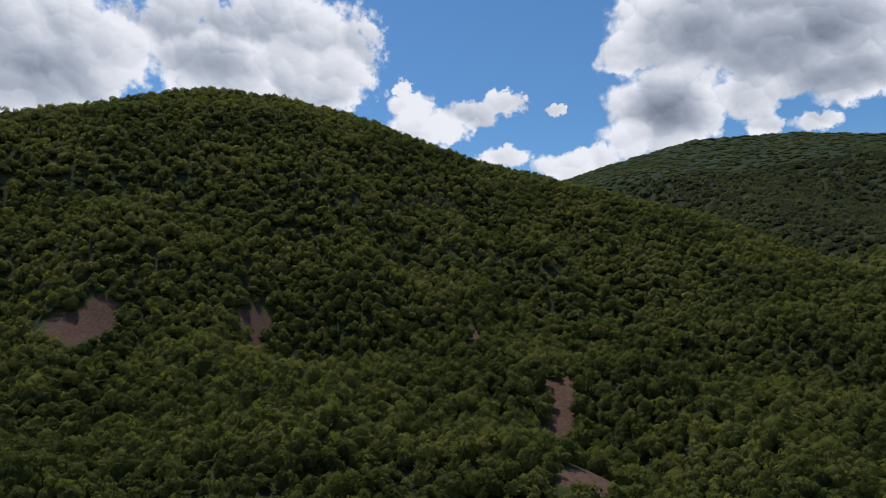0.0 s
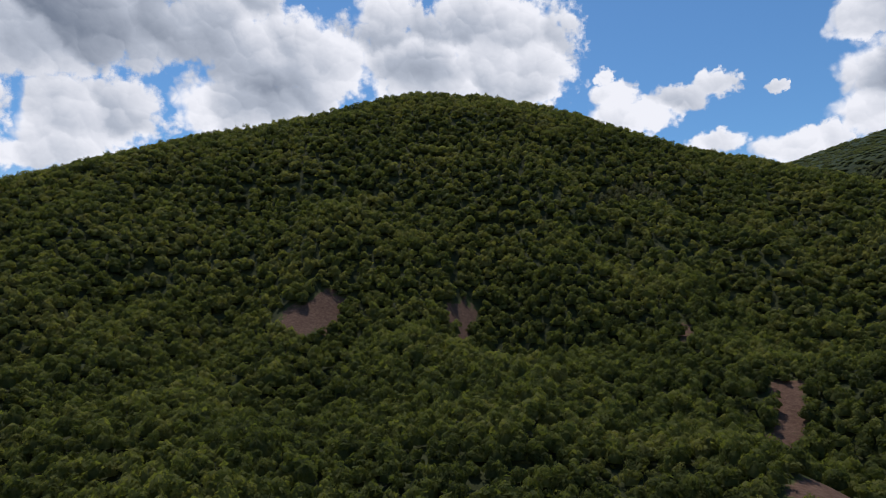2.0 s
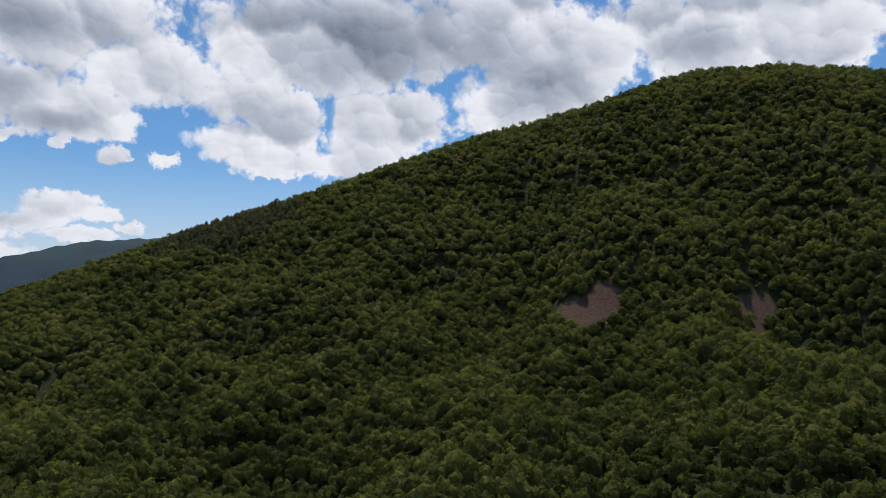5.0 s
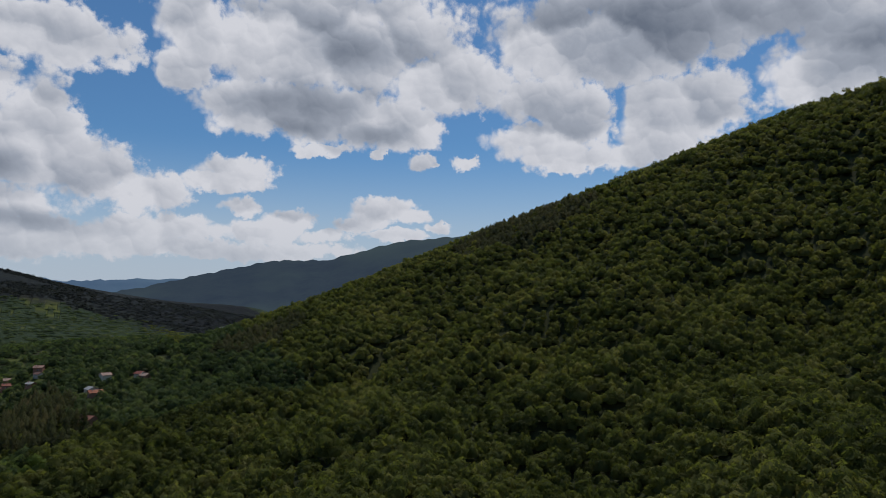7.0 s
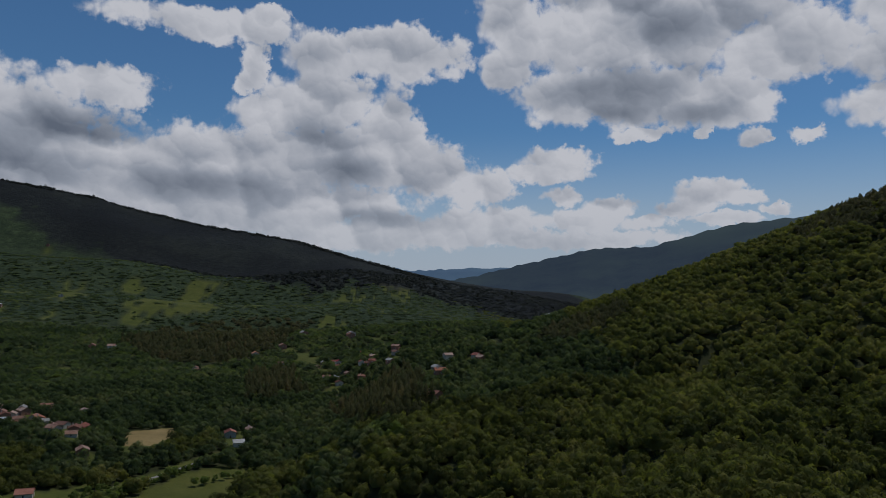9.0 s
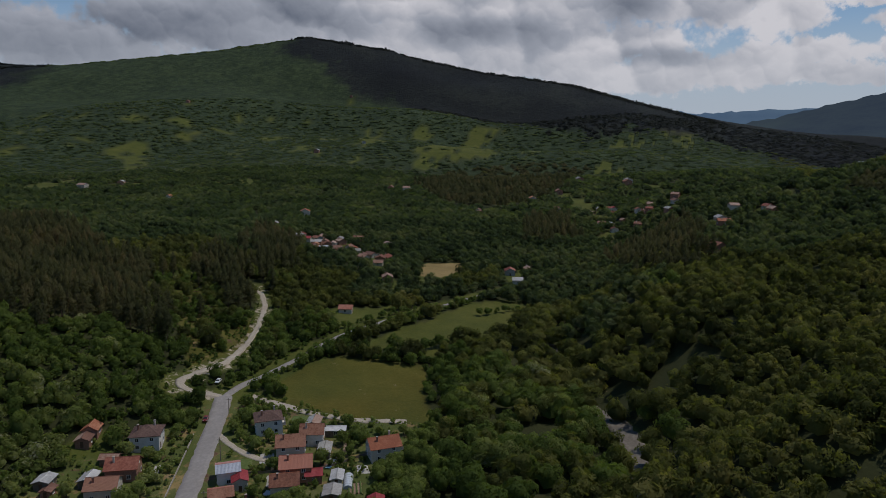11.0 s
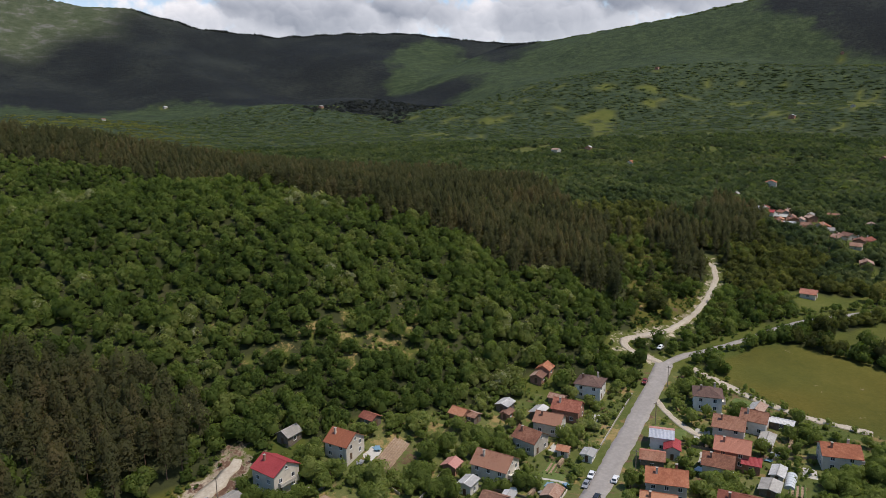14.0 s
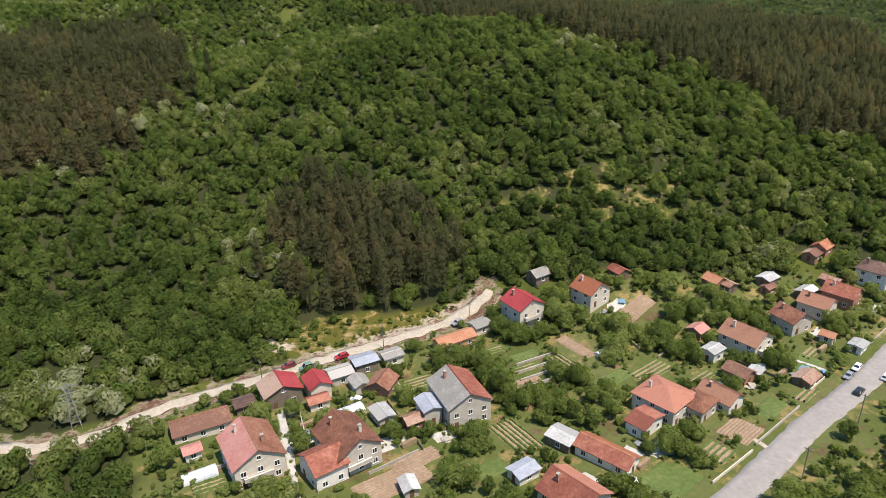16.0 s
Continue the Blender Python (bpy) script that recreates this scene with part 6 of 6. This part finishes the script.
# ---- cars ----
def car(x, y, yaw, paint, label, van=False):
    z = max(ground_at(x, y), ground_at(x + 1, y), ground_at(x - 1, y)) + .2
    ob = thing("car", label, "car", pose(x, y, z, 0, 0, yaw), "parked cars")
    top = 1.85 if van else 1.42
    side = [(-2.1, .35), (2.05, .35), (2.12, .62), (1.95, .82), (1.0, .92), (.35, top - .03), (-1.25, top), (-1.95, .98), (-2.12, .7)]
    s = Shape()
    n = len(side)
    ring = []
    for yy in (-.84, -.74, .74, .84):
        for a, b in side:
            ring.append((a, yy * (.82 if b > 1.0 else 1), b if abs(yy) < .8 else b * .97))
    s.add(ring, [tuple(range(n))[::-1], tuple(range(3 * n, 4 * n))] + [(r * n + k, r * n + (k + 1) % n, (r + 1) * n + (k + 1) % n, (r + 1) * n + k) for r in range(3) for k in range(n)])
    body = part("body", s, PAINTS[paint], ob)
    panes = [[(.85, yy * .80, .98), (.32, yy * .715, top - .1), (-1.2, yy * .715, top - .07), (-1.75, yy * .80, 1.0)] for yy in (-1, 1)]
    panes += [[(1.02, -.66, .965), (1.02, .66, .965), (.42, .58, top - .05), (.42, -.58, top - .05)], [(-1.93, -.64, 1.03), (-1.93, .64, 1.03), (-1.36, .58, top - .04), (-1.36, -.58, top - .04)]]
    for name, corners_ in zip(("side_window", "side_window", "windscreen", "rear_window"), panes):
        c = [(q[0] * 1.01, q[1] * 1.02, q[2] + .015) for q in corners_]
        inner = [(q[0] * .97, q[1] * .97, q[2] - .03) for q in c]
        part(name, Shape().add(c + inner, [(0, 1, 2, 3), (7, 6, 5, 4), (0, 4, 5, 1), (1, 5, 6, 2), (2, 6, 7, 3), (3, 7, 4, 0)]), mat_pane, body)
    for a in (-1.3, 1.32):
        for yy in (-.76, .76):
            w = part("wheel", Shape().tube((a, yy - .1, .32), (a, yy + .1, .32), .32, .32, 12), mat_rubber, ob)
            part("rim", Shape().tube((a, yy - .11, .32), (a, yy + .11, .32), .18, .18, 8), mat_metal, w)
    for yy in (-.55, .55):
        part("headlight", Shape().box(2.04, yy - .17, .6, 2.13, yy + .17, .74), mat_frame, ob)


car(-140, -141.5, 32, "white", "white car parked at the road's edge")
car(-134.5, -138, 32, "grey", "grey car parked at the road's edge")
car(-131.5, -130.5, 212, "black", "black car on the asphalt road")
car(-144, -135.5, 212, "white", "white car standing beside the road")
car(-200.5, -175.5, 32, "maroon", "dark red car at the road's edge")
car(-36.5, -189.5, 28, "grey", "grey car on the dusty road")
car(15.5, -173, 22, "maroon", "dark red car on the dusty road")
car(10.5, -171, 22, "green", "pale green van on the dusty road", True)
car(.5, -175.5, 22, "red", "bright red car on the dusty road")
car(-227, -191, 20, "white", "white car by the road junction")


# ---- poles, pylon, walls ----
def pole(x, y, high=8.5):
    ob = thing("utility_pole", "weathered wooden utility pole with a crossarm", "utility pole", pose(x, y, ground_at(x, y), 0, 0, 122), "utility poles")
    part("post", Shape().tube((0, 0, -.4), (0, 0, high), .15, .10, 8), mat_pole, ob)
    arm = part("crossarm", Shape().box(-.9, -.06, high - .7, .9, .06, high - .56), mat_pole, ob)
    for k in (-.75, 0, .75):
        part("insulator", Shape().tube((k, 0, high - .56), (k, 0, high - .36), .05, .03, 6), mat_frame, arm)


for _x, _y in ((-95, -103), (-122, -119), (-152, -135), (-180, -152), (-206, -169), (-40, -188), (-12, -179), (22, -164)):
    pole(_x, _y)

ob = thing("pylon", "grey steel lattice pylon at the wood's edge", "pylon", pose(66, -154, ground_at(66, -154), 0, 0, 20))
corners = ((-1, -1), (1, -1), (1, 1), (-1, 1))
for a, b in corners:
    part("leg", Shape().tube((a * 1.1, b * 1.1, -.3), (a * .25, b * .25, 12.5), .09, .06, 5), mat_metal, ob)
for k in range(7):
    s = Shape()
    r0, r1, z0, z1 = 1.1 - .12 * k, 1.1 - .12 * (k + 1), 12.5 * k / 7, 12.5 * (k + 1) / 7
    for (a, b), (c, d) in zip(corners, corners[1:] + corners[:1]):
        s.tube((a * r0, b * r0, z0), (c * r1, d * r1, z1), .035, .035, 4)
        s.tube((a * r1, b * r1, z1), (c * r1, d * r1, z1), .03, .03, 4)
    part("brace", s, mat_metal, ob)
for zz in (9.6, 11.6):
    part("crossarm", Shape().box(-2.2, -.08, zz, 2.2, .08, zz + .14), mat_metal, ob)


def wall_along(line, high, thick, mat, label, name="garden_wall"):
    c = np.array(line, float)
    mid = c.mean(0)
    zc = ground_at(*mid)
    s = Shape()
    for a, b in zip(c, c[1:]):
        n = max(1, int(np.hypot(*(b - a)) / 3))
        d = (b - a) / np.hypot(*(b - a))
        side = np.array([-d[1], d[0]]) * thick / 2
        for k in range(n):
            p, q = a + (b - a) * k / n, a + (b - a) * (k + 1) / n - d * .01
            zp, zq = ground_at(*p) - zc, ground_at(*q) - zc
            p, q = p - mid, q - mid
            vs = [(*(p + side), zp - .3), (*(q + side), zq - .3), (*(q - side), zq - .3), (*(p - side), zp - .3)]
            vs += [(x, y, z + high + .3) for x, y, z in vs]
            s.add(vs, [(0, 3, 2, 1), (4, 5, 6, 7), (0, 1, 5, 4), (1, 2, 6, 5), (2, 3, 7, 6), (3, 0, 4, 7)])
    ob = new(name, s.mesh(name, mat))
    ob.matrix_basis = pose(*mid, zc)
    return tagged(ob, label, "wall" if "wall" in name else "fence")


wall_along([(-92, -115.5), (-112, -127.5)], .8, .25, mat_stone, "low pale stone wall beside the asphalt road")
wall_along([(-150, -150), (-170, -161), (-190, -172)], .7, .25, mat_stone, "low pale stone wall beside the asphalt road")
wall_along([(-120, -134), (-128, -139)], .7, .2, WALLS["beige"], "low rendered wall along a garden")
for _p in ([(-12, -165), (-15, -153)], [(37, -129), (28, -131)], [(-89, -158), (-111, -174)], [(-3, -122), (-15, -128)], [(-46, -136), (-57, -147)], [(-84, -181), (-86, -164)]):
    wall_along(_p, .9, .22, mat_stone, "pale rubble wall between two gardens")
wall_along([(-75, -105), (-90, -113.5)], .8, .22, WALLS["beige"], "low pale rendered wall along the road")
ribbon("pavement", [(17, -151), (15, -137), (13.5, -125), (12, -114)], 2.0, mat_concrete, "narrow concrete path between two houses", .14, .15, seed=11)
ribbon("pavement", [(-39, -178), (-38, -167), (-36.5, -160)], 1.3, mat_concrete, "concrete garden path", .14, .15, seed=12)
ribbon("pavement", [(-132, -141), (-128, -148), (-124, -152)], 1.3, mat_concrete, "pale path across a lawn", .14, .15, seed=13)
ribbon("pavement", [(-96, -108.5), (-93, -118)], 1.2, mat_dirt, "trodden earth path beside a plot", .14, .15, seed=14)
for _k in range(4):
    wall_along([(-46 - _k * .6, -149 - 4.2 * _k), (-58 - _k * .6, -153.5 - 4.2 * _k)], .8, .35, mat_stone, "dry stone terrace wall in a sloping garden", "terrace_wall")
wall_along([(12, -148), (8, -118)], 1.2, .2, WALLS["grey"], "grey concrete wall between two houses")


def board_fence(a, b, high):
    """Panels of upright boards between posts, stepping with the ground."""
    n = max(2, int(math.hypot(b[0] - a[0], b[1] - a[1]) / 2.6))
    yaw = math.degrees(math.atan2(b[1] - a[1], b[0] - a[0]))
    l = math.hypot(b[0] - a[0], b[1] - a[1]) / n
    zc = ground_at(*a)
    ob = thing("board_fence", "weathered board fence between gardens", "fence", pose(*a, zc, 0, 0, yaw), "board fences")
    wide = (l - .14) / 8
    post = Shape().box(-.06, -.06, -.4, .06, .06, high + .12).mesh("post", mat_pole)
    boards = [Shape().box(0, -.015, .06, wide - .02, .015, high - .05 * k).mesh("board", mat_pole) for k in range(3)]
    rail = Shape().box(.07, .016, -.05, l - .07, .06, .05).mesh("rail", mat_pole)
    for k in range(n + 1):
        px, py = a[0] + (b[0] - a[0]) * k / n, a[1] + (b[1] - a[1]) * k / n
        z = ground_at(px, py) - zc
        part("post", post, None, ob, at=pose(k * l, 0, z))
        if k < n:
            for j in range(8):
                part("board", boards[j % 3], None, ob, at=pose(k * l + .07 + j * wide, 0, z))
            part("rail", rail, None, ob, at=pose(k * l, 0, z + .3))
            part("rail", rail, None, ob, at=pose(k * l, 0, z + high - .25))


board_fence((-10, -150), (-16, -128), 1.1)
board_fence((-116, -140), (-102, -166), 1.0)
board_fence((-172, -146), (-186, -124), 1.0)
board_fence((-187, -120), (-208, -108), 1.0)


# ---- greenhouses ----
def tunnel(x, y, yaw, l, w):
    ob = thing("greenhouse", "low polytunnel greenhouse covered with pale film", "greenhouse", pose(x, y, ground_at(x, y), 0, 0, yaw), "greenhouses")
    arc = [(math.cos(3.1416 * k / 10) * w / 2, math.sin(3.1416 * k / 10) * w * .45) for k in range(11)]
    part("cover", Shape().prism([(w / 2, -.3)] + arc + [(-w / 2, -.3)], -l / 2, l / 2), mat_film, ob)
    for k in range(int(l / 1.5) + 1):
        s, a = Shape(), -l / 2 + k * 1.5
        for p, q in zip(arc, arc[1:]):
            s.tube((a, p[0] * 1.01, p[1] * 1.01), (a, q[0] * 1.01, q[1] * 1.01), .04, .04, 4)
        part("hoop", s, mat_metal, ob)


tunnel(0, -146.5, 22, 7.5, 4.6)
tunnel(33.5, -128.5, 20, 7.5, 3.6)
tunnel(-74, -163.5, 30, 4, 2.6)
tunnel(-186, -106, 28, 9, 3.2)
